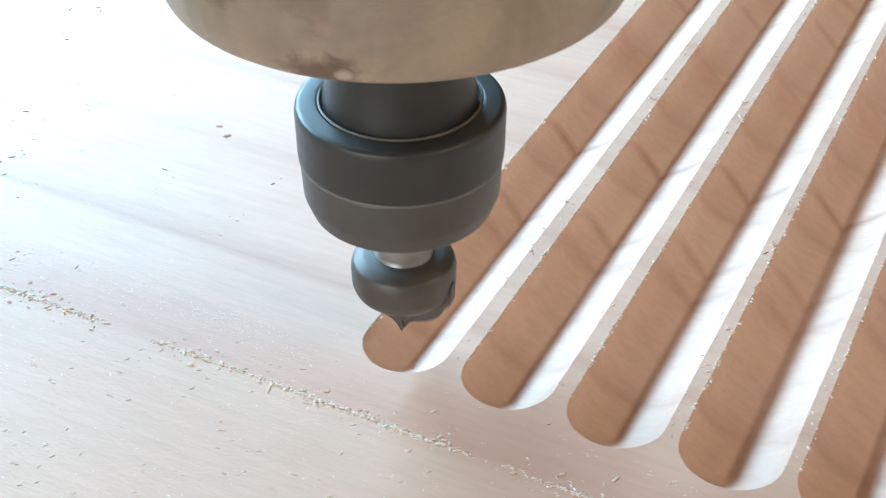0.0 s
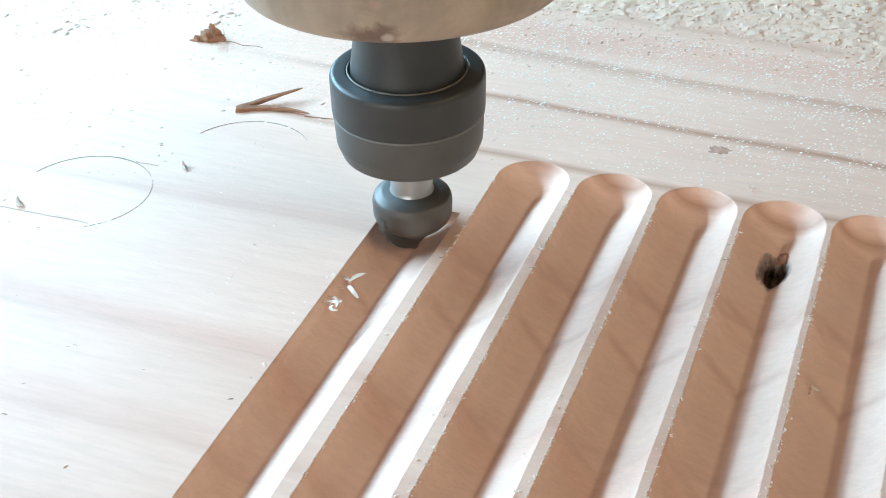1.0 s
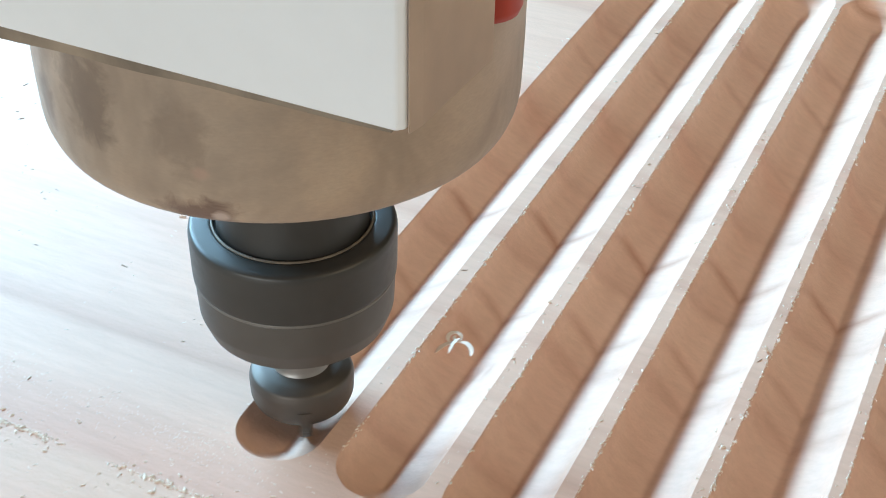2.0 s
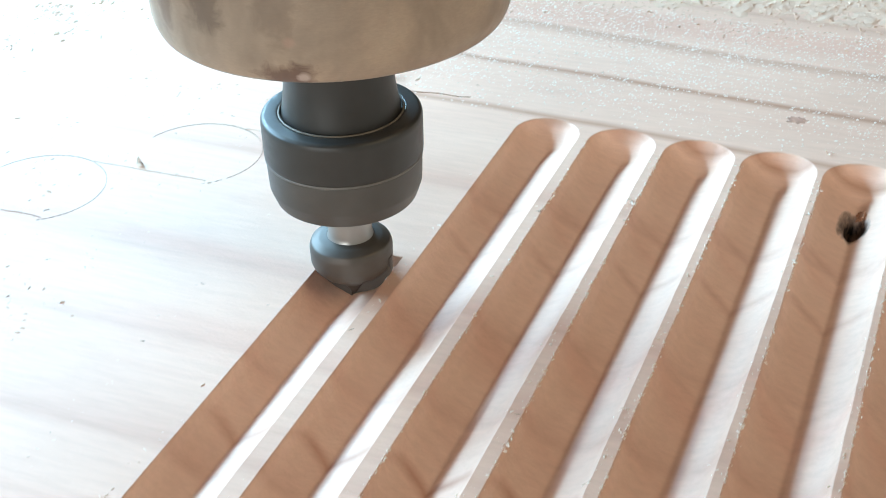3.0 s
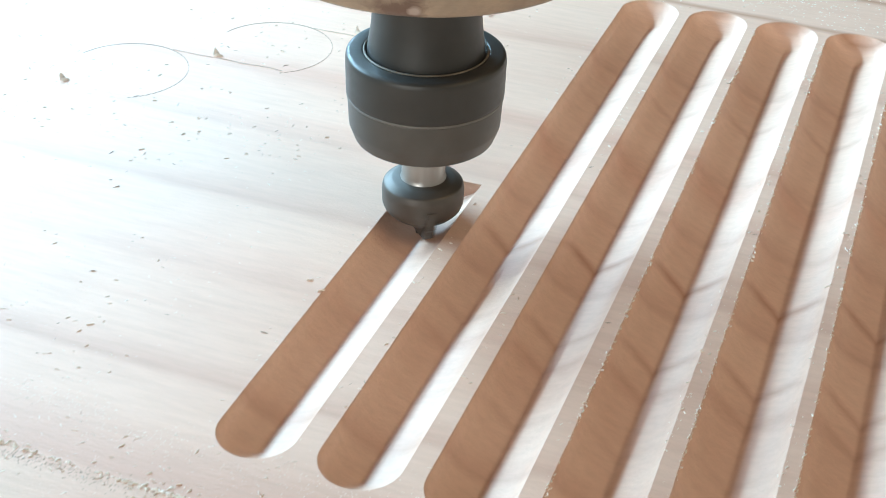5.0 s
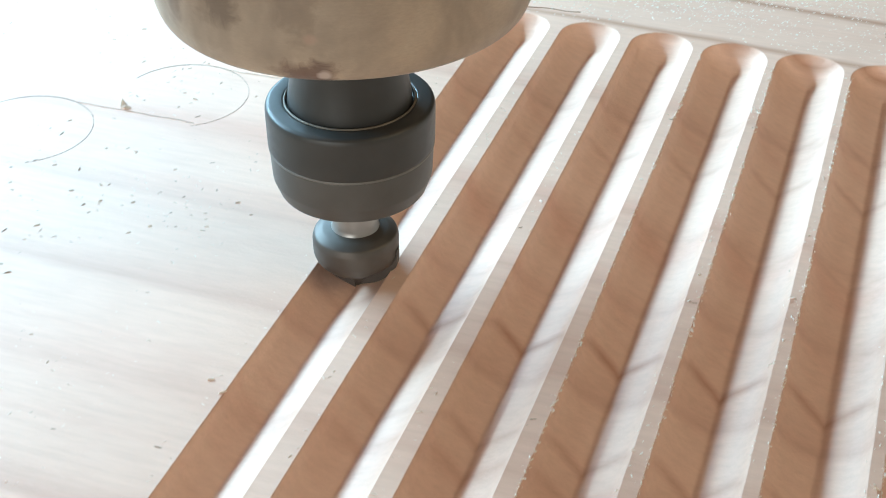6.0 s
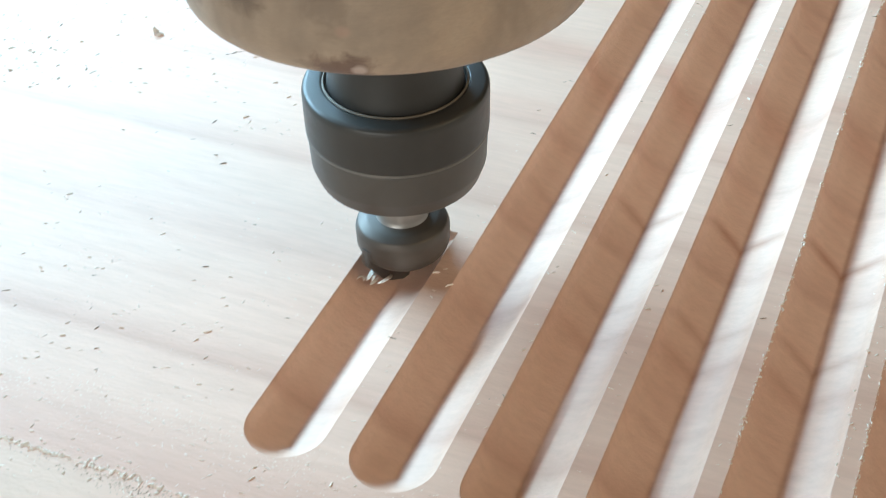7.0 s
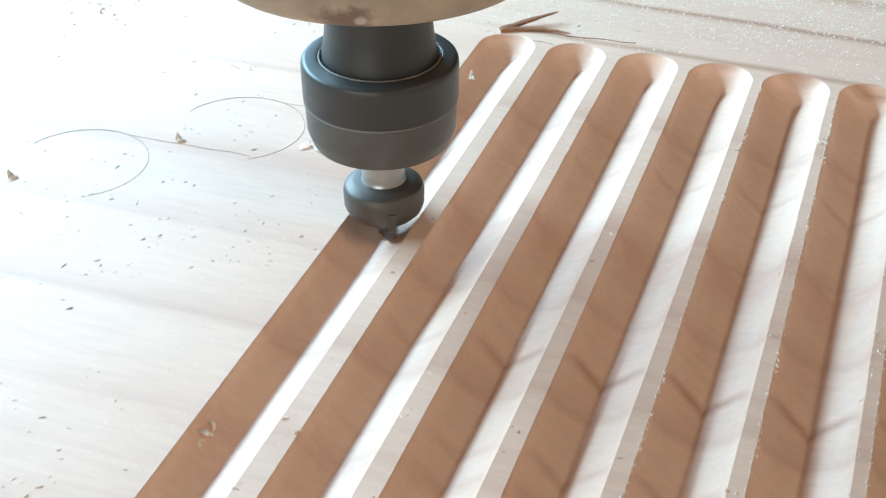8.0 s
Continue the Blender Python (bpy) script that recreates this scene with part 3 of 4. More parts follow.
def loose_wood():
    rng = random.Random(7)
    rows = []

    def clear(x, y):
        return in_groove(x, y, 0.01) is None

    # fine slivers over the open face
    for _ in range(34000):
        x, y = rng.uniform(-12, 7), rng.uniform(-2, 17)
        thick = 0.9 * noise.noise((x * 0.45, y * 0.6, 4.0)) + 0.30 * (y < 2.4) + 0.42
        if not clear(x, y) or rng.random() > thick:
            continue
        s = (0.005 + 0.024 * rng.random() ** 2.6) * (1.6 if rng.random() < 0.05 else 1) * (0.6 if x > 0.4 and y > 2.3 else 1.25 if y < 2.3 else 1.3)
        rows.append(lump(None, x, y, -0.003, s, s * (rng.uniform(0.10, 0.28) if s > 0.012 else rng.uniform(0.25, 0.6)), s * (rng.uniform(0.18, 0.4) if y < 2.3 else rng.uniform(0.3, 0.65)), rng.gauss(0.1, 0.8), rng, rng.uniform(-0.05, 0.15)))
    # longer curled slivers before the near ends and over the uncut face
    for _ in range(320):
        x, y = rng.uniform(-9, 1.5), rng.uniform(-1.0, 2.9) if rng.random() < 0.7 else rng.uniform(3, 12)
        if not clear(x, y):
            continue
        s = rng.uniform(0.016, 0.034)
        rows.append(lump(None, x, y, -0.003, s, s * rng.uniform(0.25, 0.45), s * rng.uniform(0.25, 0.5), rng.gauss(0.35, 0.5), rng, rng.uniform(-0.05, 0.2)))
    # crumbs beyond the far ends, thicker towards the bank
    for _ in range(60000):
        x, y = rng.uniform(-5.0, 8.0), 13.7 + 4.0 * rng.random() ** 0.8
        if not clear(x, y) or rng.random() > 0.30 + 0.15 * (y - 13.9) + 0.5 * noise.noise((x * 0.8, y * 1.2, 8.0)):
            continue
        s = 0.008 + 0.026 * rng.random() ** 2.5
        rows.append(lump(None, x, y, -0.004, s, s * rng.uniform(0.5, 1.0), s * rng.uniform(0.2, 0.4), rng.gauss(0.5, 0.8), rng, rng.uniform(0.0, 0.3)))
    # fibres on the rims of the grooves
    for _ in range(6000):
        k = rng.choice((1, 1, 2, 2, 3, 3, 4, 4, 5, 5, 6))
        y = rng.uniform(NEAR, FAR)
        if rng.random() > 0.5 + 0.9 * noise.noise((k * 3.0, y * 1.3, 2.0)):
            continue
        x = k - half_at(k, y) + rng.gauss(0.002, 0.010) if rng.random() < 0.8 else k + half_at(k, y) + rng.gauss(0.03, 0.04)
        s = 0.007 + 0.020 * rng.random() ** 2.2
        rows.append(lump(None, x, y, max(-0.008, surface(x, y)) - 0.002, s, s * rng.uniform(0.3, 0.7), s * rng.uniform(0.5, 1.0), rng.gauss(1.4, 0.7), rng, rng.uniform(-0.2, 0.2)))
    # fine lint before the near ends
    for _ in range(15000):
        x, y = rng.uniform(-8.0, 0.6), rng.gauss(2.30, 0.17)
        if not clear(x, y) or y > 3.0 or rng.random() > 0.4 + 0.9 * noise.noise((x * 1.2, y * 3, 6.0)):
            continue
        s = 0.005 + 0.011 * rng.random() ** 2
        rows.append(lump(None, x, y, -0.003, s, s * rng.uniform(0.3, 0.7), s * 0.45, rng.gauss(0.1, 0.9), rng, rng.uniform(-0.05, 0.2)))
    # loose heaps blown together on the face
    for cx, cy, sx, sy, count in ((-8.9, 6.9, 0.40, 0.4, 170), (-9.2, 12.6, 0.6, 0.4, 160), (-8.7, 14.8, 0.4, 0.5, 160), (-10.7, 14.6, 0.7, 0.5, 160), (-7.1, 15.2, 0.6, 0.3, 140), (-0.4, 9.0, 0.4, 0.5, 90)):
        for _ in range(count):
            x, y = rng.gauss(cx, sx), rng.gauss(cy, sy)
            if not clear(x, y):
                continue
            s = 0.008 + 0.032 * rng.random() ** 2.4
            rows.append(lump(None, x, y, -0.003, s, s * rng.uniform(0.2, 0.6), s * rng.uniform(0.5, 0.9), rng.gauss(0.2, 0.8), rng, rng.uniform(-0.3, 0.3)))
    # clumps before the bank
    for cx, cy in ((-9.24, 12.62), (-10.82, 14.58), (-8.69, 14.85), (-9.15, 13.25), (-8.55, 13.42), (-8.02, 16.9), (-8.25, 15.41), (-9.58, 13.82), (-8.78, 16.32), (-7.91, 16.17), (-8.45, 14.6), (-7.8, 14.02), (-7.45, 17.49), (-6.11, 17.04), (-6.71, 15.23), (-6.2, 16.45), (-4.8, 16.3)):
        for _ in range(40):
            x, y = rng.gauss(cx, 0.20), rng.gauss(cy, 0.14)
            s = 0.014 + 0.046 * rng.random() ** 2
            rows.append(lump(None, x, y, -0.004, s, s * rng.uniform(0.5, 0.9), s * rng.uniform(0.6, 1.0), rng.uniform(0, 6.3), rng, rng.uniform(-0.2, 0.2)))
    # lint along the seam
    for _ in range(6500):
        x = rng.uniform(-9, 6)
        y = 1.70 + 0.015 * noise.noise((x * 0.9, 3.0, 0.0)) + rng.gauss(0, 0.012 if rng.random() < 0.75 else 0.08)
        if rng.random() > (0.40 + 0.9 * noise.noise((x * 1.1, 0.0, 5.0))) * (0.2 if x < -5.2 else 1):
            continue
        s = 0.008 + 0.024 * rng.random() ** 2
        rows.append(lump(None, x, y, -0.003, s, s * 0.6, s * 0.8, rng.gauss(0.0, 0.8), rng, rng.uniform(-0.1, 0.2)))
    # larger pale flakes before the near ends, some in small tufts
    for _ in range(420):
        x, y = rng.uniform(-9.5, 5.0), rng.uniform(-1.5, 2.25)
        for _ in range(rng.choice((1, 1, 2, 4))):
            s = rng.uniform(0.013, 0.030)
            rows.append(lump(None, x + rng.gauss(0, 0.03), y + rng.gauss(0, 0.02), -0.003, s, s * rng.uniform(0.3, 0.6), s * rng.uniform(0.3, 0.6), rng.gauss(0.2, 0.7), rng, rng.uniform(-0.05, 0.15)))
    scatter("wood_crumbs", FLAKE, "fine pale wood crumbs and slivers on the board", rows)
    # slivers with their shade put into a dark colour, and brown dust by the seam
    rows = []
    for _ in range(330):
        x, y = rng.uniform(-6.5, 4), rng.uniform(2.2, 13)
        if not clear(x, y):
            continue
        s = 0.009 + 0.020 * rng.random() ** 2
        rows.append(lump(None, x, y, -0.002, s * 1.8, s * 0.20, s * 0.5, rng.gauss(0.35, 0.6), rng, rng.uniform(-0.2, 0.2)))
    for _ in range(900):
        x, y = rng.gauss(-3.6, 0.6), rng.gauss(1.63, 0.05)
        s = rng.uniform(0.005, 0.012)
        rows.append(lump(None, x, y, -0.004, s, s * 0.7, s * 0.9, rng.uniform(0, 6.3), rng))
    scatter("dark_slivers_and_dust", SPECK, "small slivers darkened for shade and brown dust on the board", rows)


loose_wood()


def sawdust_bank():
    """The lumpy bank of dust beyond the work, with crumbs on it."""
    nx, ny = 620, 270
    x0, x1, y0, y1 = -14.5, 9.0, 14.0, 24.5
    verts, faces = [], []
    for j in range(ny):
        for i in range(nx):
            x, y = x0 + (x1 - x0) * i / (nx - 1), y0 + (y1 - y0) * j / (ny - 1)
            edge = 17.5 - 1.6 * max(0.0, min(1.0, (-x - 3) / 4)) + 0.5 * noise.noise((x * 0.6, y * 0.6, 0.0))
            full = max(0.0, min(1.0, (y - edge) / 1.4))
            if x < -4:
                full *= 0.65
            rough = 0.8 * noise.noise((x * 2.3, y * 2.3, 1.0)) + 0.6 * noise.noise((x * 6.5, y * 6.5, 2.0)) + 0.55 * noise.noise((x * 14, y * 14, 3.0))
            z = -0.022 + full * 0.055 + 0.030 * rough * min(1.0, full * 2.5)
            verts.append((x * U, y * U, z * U))
    for j in range(ny - 1):
        for i in range(nx - 1):
            a = j * nx + i
            if max(verts[v][2] for v in (a, a + 1, a + nx, a + nx + 1)) > -0.0002:
                faces.append((a, a + 1, a + nx + 1, a + nx))
    me = bpy.data.meshes.new("sawdust_bank")
    me.from_pydata(verts, [], faces)
    me.materials.append(DUST)
    me.shade_smooth()
    tagged(new("sawdust_bank", me), "lumpy bank of pale sawdust lying on the board", "sawdust", kind="stuff")
    rng = random.Random(11)
    rows = []
    for _ in range(70000):
        x, y = rng.uniform(-13, 8), rng.uniform(14.8, 22.5)
        edge = 17.3 - 1.6 * max(0.0, min(1.0, (-x - 3) / 4))
        if rng.random() > (y - edge + 0.5) / 1.5:
            continue
        i, j = round((x - x0) / (x1 - x0) * (nx - 1)), round((y - y0) / (y1 - y0) * (ny - 1))
        z = max(0.0, verts[j * nx + i][2] / U)
        s = 0.012 + 0.036 * rng.random() ** 2
        rows.append(lump(None, x, y, z - 0.010, s, s * rng.uniform(0.5, 0.9), s * rng.uniform(0.5, 0.8), rng.uniform(0, 6.3), rng, rng.uniform(-0.18, 0.18)))
    scatter("sawdust_lumps", DUST, "small pale lumps on the sawdust bank", rows)


sawdust_bank()


def chip(name, x, y, turn, flakes, mat, label, seed, group=""):
    """A torn chip of a few bent flakes: each is (forward, aside, length, width, height, lean)."""
    rng = random.Random(seed)
    bm = bmesh.new()
    for along, aside, long, wide, high, lean in flakes:
        part_bm = bmesh.new()
        bmesh.ops.create_icosphere(part_bm, subdivisions=3, radius=1.0)
        for v in part_bm.verts:
            q = 1 + 0.45 * noise.noise(v.co * 1.7 + Vector((seed, along * 9, 0))) + 0.3 * noise.noise(v.co * 5 + Vector((seed, 3, along)))
            taper = 1 - 0.45 * v.co.x
            z = max(-0.15, v.co.z) * high * q * taper
            v.co = Vector((along + v.co.x * long * q, aside + v.co.y * wide * q * taper + lean * z, z)) * U
        low = min(v.co.z for v in part_bm.verts)
        for v in part_bm.verts:
            v.co.z -= low + 0.00004
        tmp = bpy.data.meshes.new("flake")
        part_bm.to_mesh(tmp), part_bm.free()
        bm.from_mesh(tmp)
    ob = mesh_object(name, bm, mat)
    ob.matrix_world = pose(x * U, y * U, 0, 0, 0, turn)
    return tagged(ob, label, "wood chip", group=group)


for i, (x, y) in enumerate(((-3.15, 12.18), (-4.59, 10.80), (-6.04, 9.37), (-7.49, 7.91))):
    flakes = ((-0.02, 0.0, 0.028, 0.014, 0.075, 0.2), (0.03, -0.02, 0.055, 0.025, 0.028, 0.0), (0.0, 0.025, 0.024, 0.010, 0.05, -0.4))
    chip("torn_chip", x, y, -25 + 17 * i, flakes, CHIP, "small grey-brown torn wood chip on the board", 3 + i, "torn chips by the scored rings")
chip("bark_chip", -4.57, 15.55, 12, ((0.0, 0.0, 0.20, 0.10, 0.10, 0.3), (-0.16, -0.03, 0.13, 0.05, 0.05, 0.0), (0.05, 0.03, 0.09, 0.04, 0.20, -0.2)), BARK, "reddish-brown curled bark chip on the sawdust edge", 21)


def crack(x0, y0, x1, y1, width, seed, mat=BARK, label="fine dark fibre in the board's face"):
    """A fine raised fibre left on the board's face."""
    bm = bmesh.new()
    rows = []
    for i in range(25):
        s = i / 24
        x = x0 + (x1 - x0) * s
        y = y0 + (y1 - y0) * s + 0.05 * noise.noise((s * 3, seed, 0))
        w = width * (1 - 0.7 * s) * (0.7 + 0.6 * noise.noise((s * 9, seed, 5)))
        rows.append([bm.verts.new((x * U, (y + d * w) * U, h * U)) for d, h in ((-1, 0.002), (0, 0.010), (1, 0.002))])
    for lo, hi in zip(rows, rows[1:]):
        bm.faces.new((lo[0], hi[0], hi[1], lo[1])), bm.faces.new((lo[1], hi[1], hi[2], lo[2]))
    part("dark_fibre", bm, mat, BOARD, label)


crack(-4.35, 15.55, -3.75, 15.53, 0.014, 1.0)
crack(-2.3, 13.86, -1.3, 13.95, 0.020, 2.0)
for i in range(1, 4):
    x, y = -4.045 - 1.435 * (i - 1), 11.32 - 1.42 * (i - 1)
    crack(x + 0.25, y + 0.795, x + (0.56 if i == 1 else 1.9), y + 0.80, 0.006, 6.0 + i, CHIP, "faint scratch running off a scored ring")


def shaving(x, y, turn, seed, size=1.0):
    """A tuft of thin curled shavings."""
    rng = random.Random(seed)
    bm = bmesh.new()
    for _ in range(5):
        turn0, bend, long = rng.uniform(0, 6.3), rng.uniform(-9, 9), rng.uniform(0.10, 0.24) * size
        px, py, pz, h = rng.gauss(0, 0.03), rng.gauss(0, 0.03), rng.uniform(0.01, 0.05), turn0
        w, rise = rng.uniform(0.010, 0.020) * size, rng.uniform(0.0, 0.5)
        rings = []
        for i in range(13):
            s = i / 12
            t = w * (1 - 0.8 * abs(2 * s - 1) ** 3)
            nx, ny = -math.sin(h), math.cos(h)
            rings.append([bm.verts.new(((px + nx * d * t) * U, (py + ny * d * t) * U, (pz + e) * U)) for d, e in ((-1, 0.0), (1, 0.006), (1, 0.010), (-1, 0.004))])
            px, py, pz = px + math.cos(h) * long / 12, py + math.sin(h) * long / 12, pz + rise * long / 12 * math.cos(s * 4)
            h += bend / 12 * 0.5
        for lo, hi in zip(rings, rings[1:]):
            for i in range(4):
                bm.faces.new((lo[i], lo[(i + 1) % 4], hi[(i + 1) % 4], hi[i]))
        bm.faces.new(rings[0][::-1]), bm.faces.new(rings[-1])
    low = min(v.co.z for v in bm.verts)
    for v in bm.verts:
        v.co.z -= low
    bmesh.ops.recalc_face_normals(bm, faces=bm.faces[:])
    ob = mesh_object("shaving", bm, FLAKE)
    ob.matrix_world = pose(x * U, y * U, (surface(x, y) - 0.004) * U, 0, 0, turn)
    return tagged(ob, "curled pale wood shaving lying on the grooved board", "shaving", group="loose shavings")


for i, (x, y, s) in enumerate(((4.68, 10.64, 0.7), (1.49, 11.93, 0.5), (3.52, 13.9, 0.3), (2.47, 8.1, 0.3), (5.5, 12.2, 0.3), (3.5, 5.6, 0.3))):
    shaving(x, y, 40 * i, 50 + i, s)

# shavings thrown by the cutter: (seconds, x, y, height) from where they are cut to where they lie
THROWN = [
    ((0.46, -0.05, 4.9, -0.22), (0.5, -0.17, 4.83, -0.12), (0.6, -0.17, 4.80, -0.16), (1.86, -0.17, 4.80, -0.16), (2.0, 0.84, 4.60, -0.13), (2.1, 1.10, 4.5, 0.05), (2.5, 9.8, 3.6, 0.1)),
    ((0.38, 0.0, 3.98, -0.22), (0.5, -0.13, 3.97, -0.1), (0.6, -0.15, 3.9, -0.17), (1.92, -0.15, 3.9, -0.17), (2.2, -9.5, 3.1, 0.0)),
    ((0.92, -0.1, 10.7, -0.22), (1.0, -0.26, 10.65, -0.10), (1.1, -0.25, 10.6, -0.12), (1.40, -0.25, 10.6, -0.12), (1.7, -10.0, 9.1, 0.0)),
    ((0.88, -0.1, 10.3, -0.22), (1.0, -0.30, 10.30, -0.10), (1.1, -0.28, 10.28, -0.10), (1.44, -0.28, 10.28, -0.10), (1.7, -10.5, 10.6, 0.0)),
    ((6.96, -3.0, 4.8, -0.22), (7.0, -3.15, 4.75, -0.12), (7.1, -3.2, 4.7, -0.14), (8.0, -3.2, 4.7, -0.14)),
    ((7.38, -3.05, 10.2, -0.22), (7.5, -3.18, 10.2, -0.12), (7.6, -3.2, 10.2, -0.14), (7.86, -3.2, 10.2, -0.14), (8.0, -4.4, 9.8, 0.0)),
    ((7.40, -3.0, 10.6, -0.22), (7.5, -3.12, 10.52, -0.12), (7.6, -3.15, 10.5, -0.16), (8.0, -3.15, 10.5, -0.16)),
    ((7.44, -2.95, 11.4, -0.22), (7.5, -2.04, 11.45, -0.12), (7.6, -1.6, 11.4, 0.1), (7.9, 9.8, 12.4, 0.1)),
]
FLYING = []
for i, rows in enumerate(THROWN):
    FLYING.append((tagged(shaving(rows[0][1], rows[0][2], 0, 80 + i, 1.25), "curled pale wood shaving thrown off by the cutter", "shaving", group="thrown shavings"), rows))


def splinter():
    """A red-brown splinter: two tapering arms from one thick end."""
    th = tagged(new("splinter"), "reddish-brown forked wood splinter lying on the board", "splinter")
    root = Vector((-3.22, 13.72, 0.0))
    for end, rise, bend in ((Vector((-2.54, 14.34, 0)), 0.12, 0.02), (Vector((-2.23, 13.88, 0)), 0.02, 0.10)):
        bm = bmesh.new()
        rings = []
        side = (end - root).cross(Vector((0, 0, 1))).normalized()
        for i in range(15):
            s = i / 14
            c = root.lerp(end, s) - side * bend * math.sin(s * math.pi) + Vector((0, 0, 0.02 + rise * s))
            w = 0.055 * (1 - s) ** 0.6 * (1 + 0.3 * noise.noise((s * 6, rise, 0))) + 0.006
            rings.append([bm.verts.new((c + side * w * a + Vector((0, 0, w * 0.7 * b))) * U) for a, b in ((-1, -0.6), (1, -0.6), (0.8, 0.6), (0, 1), (-0.8, 0.6))])
        for lo, hi in zip(rings, rings[1:]):
            for i in range(5):
                bm.faces.new((lo[i], lo[(i + 1) % 5], hi[(i + 1) % 5], hi[i]))
        bm.faces.new(rings[0][::-1]), bm.faces.new(rings[-1])
        part("arm", bm, BARK, th)


splinter()

# ---- the router spindle ----
def spindle():
    """Built about its own axis; its zero is at the height of the board's face while it cuts."""
    sp = tagged(new("router_spindle"), "brass router spindle with a black collet nut and white mount", "router spindle")
    body = [(0.0, 3.04), (1.58, 3.04), (1.70, 3.09), (1.76, 3.24), (1.77, 3.56), (1.77, 9.0), (0.0, 9.0)]
    part("housing", turned(rounded(body, 0.12, 5)), BRASS, sp, "dull brass-coloured lower housing with brown stains", True)
    nose = [(0.0, 1.9), (0.615, 1.9), (0.612, 2.04), (0.592, 2.16), (0.572, 2.30), (0.560, 2.50), (0.560, 2.70), (0.575, 2.90), (0.60, 3.05), (0.60, 3.3), (0.0, 3.3)]
    part("shaft_nose", turned(rounded(nose, 0.04)), BLACK, sp, "dark steel spindle nose", True)
    nut = [(0.0, 0.96), (0.62, 0.96), (0.745, 1.02), (0.803, 1.18), (0.818, 1.505), (0.835, 1.545), (0.84, 1.93), (0.828, 1.975), (0.80, 1.992), (0.655, 2.0), (0.635, 1.95), (0.0, 1.95)]
    nut_ob = part("collet_nut", turned(rounded(nut, 0.03)), BLACK, sp, "blackened round collet nut", True)
    band = [(0.60, 0.956), (0.622, 0.956), (0.748, 1.018), (0.807, 1.18), (0.822, 1.50), (0.70, 1.50)]
    part("lower_ring", turned(rounded(band, 0.02)), GREY, nut_ob, "paler worn lower ring", True)
    seam = [(0.821, 1.497), (0.830, 1.503), (0.832, 1.523), (0.824, 1.529)]
    part("seam_ring", turned(seam), SEAM, nut_ob, "thin bright seam between the rings", True)
    ring = [(0.634, 1.995), (0.638, 2.010), (0.648, 2.010), (0.656, 1.998)]
    part("rim_line", turned(ring), RIM, nut_ob, "thin rubbed brassy rim", True)
    # the cutter turns on the axis: a round body, two thin wings that cut, and a point
    core = [(0.0, -0.34), (0.025, -0.30), (0.06, -0.22), (0.13, -0.12), (0.24, -0.03), (0.36, 0.05), (0.425, 0.12), (0.45, 0.19), (0.455, 0.36), (0.435, 0.43), (0.35, 0.475), (0.25, 0.49), (0.0, 0.49)]
    bit = part("router_bit", turned(rounded(core, 0.02), 64), CARBIDE, sp, "dark steel profile cutter with a pointed tip", True)
    part("shank", turned(rounded([(0.0, 0.45), (0.27, 0.45), (0.24, 0.52), (0.235, 1.05), (0.0, 1.05)], 0.02), 48), STEEL, bit, "bright steel shank", True)
    outline = [(0.0, -0.36), (0.02, -0.33), (0.055, -0.275)] + [(r, z - 0.004) for r, z in SECTION[3:]] + [(0.45, 0.05), (0.468, 0.11), (0.468, 0.27), (0.0, 0.27)]
    for side in (1, -1):
        bm = bmesh.new()
        front = [bm.verts.new((side * r * U, side * -0.02 * U, z * U)) for r, z in outline]
        back = [bm.verts.new((side * r * U * 0.98, side * 0.07 * U, z * U)) for r, z in outline]
        bm.faces.new(front), bm.faces.new(back[::-1])
        for p in range(len(outline)):
            q = (p + 1) % len(outline)
            bm.faces.new((front[p], back[p], back[q], front[q]))
        bmesh.ops.recalc_face_normals(bm, faces=bm.faces[:])
        part("blade", bm, CARBIDE, bit, "ground steel cutting wing")
    # white mount
    bm = bmesh.new()
    outline = ((-3.6, -2.06), (1.99, -2.06), (2.03, -2.02), (2.07, -1.0), (-3.6, -1.0))
    low, top = [bm.verts.new((x * U, y * U, 4.42 * U)) for x, y in outline], [bm.verts.new((x * U, y * U, 11.0 * U)) for x, y in outline]
    bm.faces.new(low[::-1]), bm.faces.new(top)
    for p in range(5):
        q = (p + 1) % 5
        bm.faces.new((low[p], low[q], top[q], top[p]))
    bmesh.ops.bevel(bm, geom=bm.edges[:], offset=0.0003, segments=2, profile=0.5, affect="EDGES")
    part("mount_block", bm, WHITE, sp, "white painted square mount")
    # tapering strip: grime along the block, thinning to a shadow gap put in as colour
    bm = bmesh.new()
    rows = []
    for i in range(25):
        x = -3.6 + 5.55 * i / 24
        drop = 0.16 - 0.13 * i / 24 + 0.012 * noise.noise((x * 2.1, 0, 0))
        rows.append([bm.verts.new((x * U, y * U, z * U)) for y, z in ((-2.03, 4.416), (-2.03, 4.416 - drop), (-1.6, 4.416 - drop), (-1.6, 4.416))])
    for lo, hi in zip(rows, rows[1:]):
        for p in range(4):
            bm.faces.new((lo[p], lo[(p + 1) % 4], hi[(p + 1) % 4], hi[p]))
    bm.faces.new(rows[0]), bm.faces.new(rows[-1][::-1])
    bmesh.ops.recalc_face_normals(bm, faces=bm.faces[:])
    part("mount_edge_and_gap", bm, GRIME_AND_GAP, sp, "grimy brown lower strip that also stands for the shadow gap")
    # right side of the mount: its brown shade is put into a tan plate
    bm = bmesh.new()
    outline = ((2.035, -2.0), (2.05, -2.02), (2.075, -1.9), (2.10, -1.02), (2.07, -1.0))
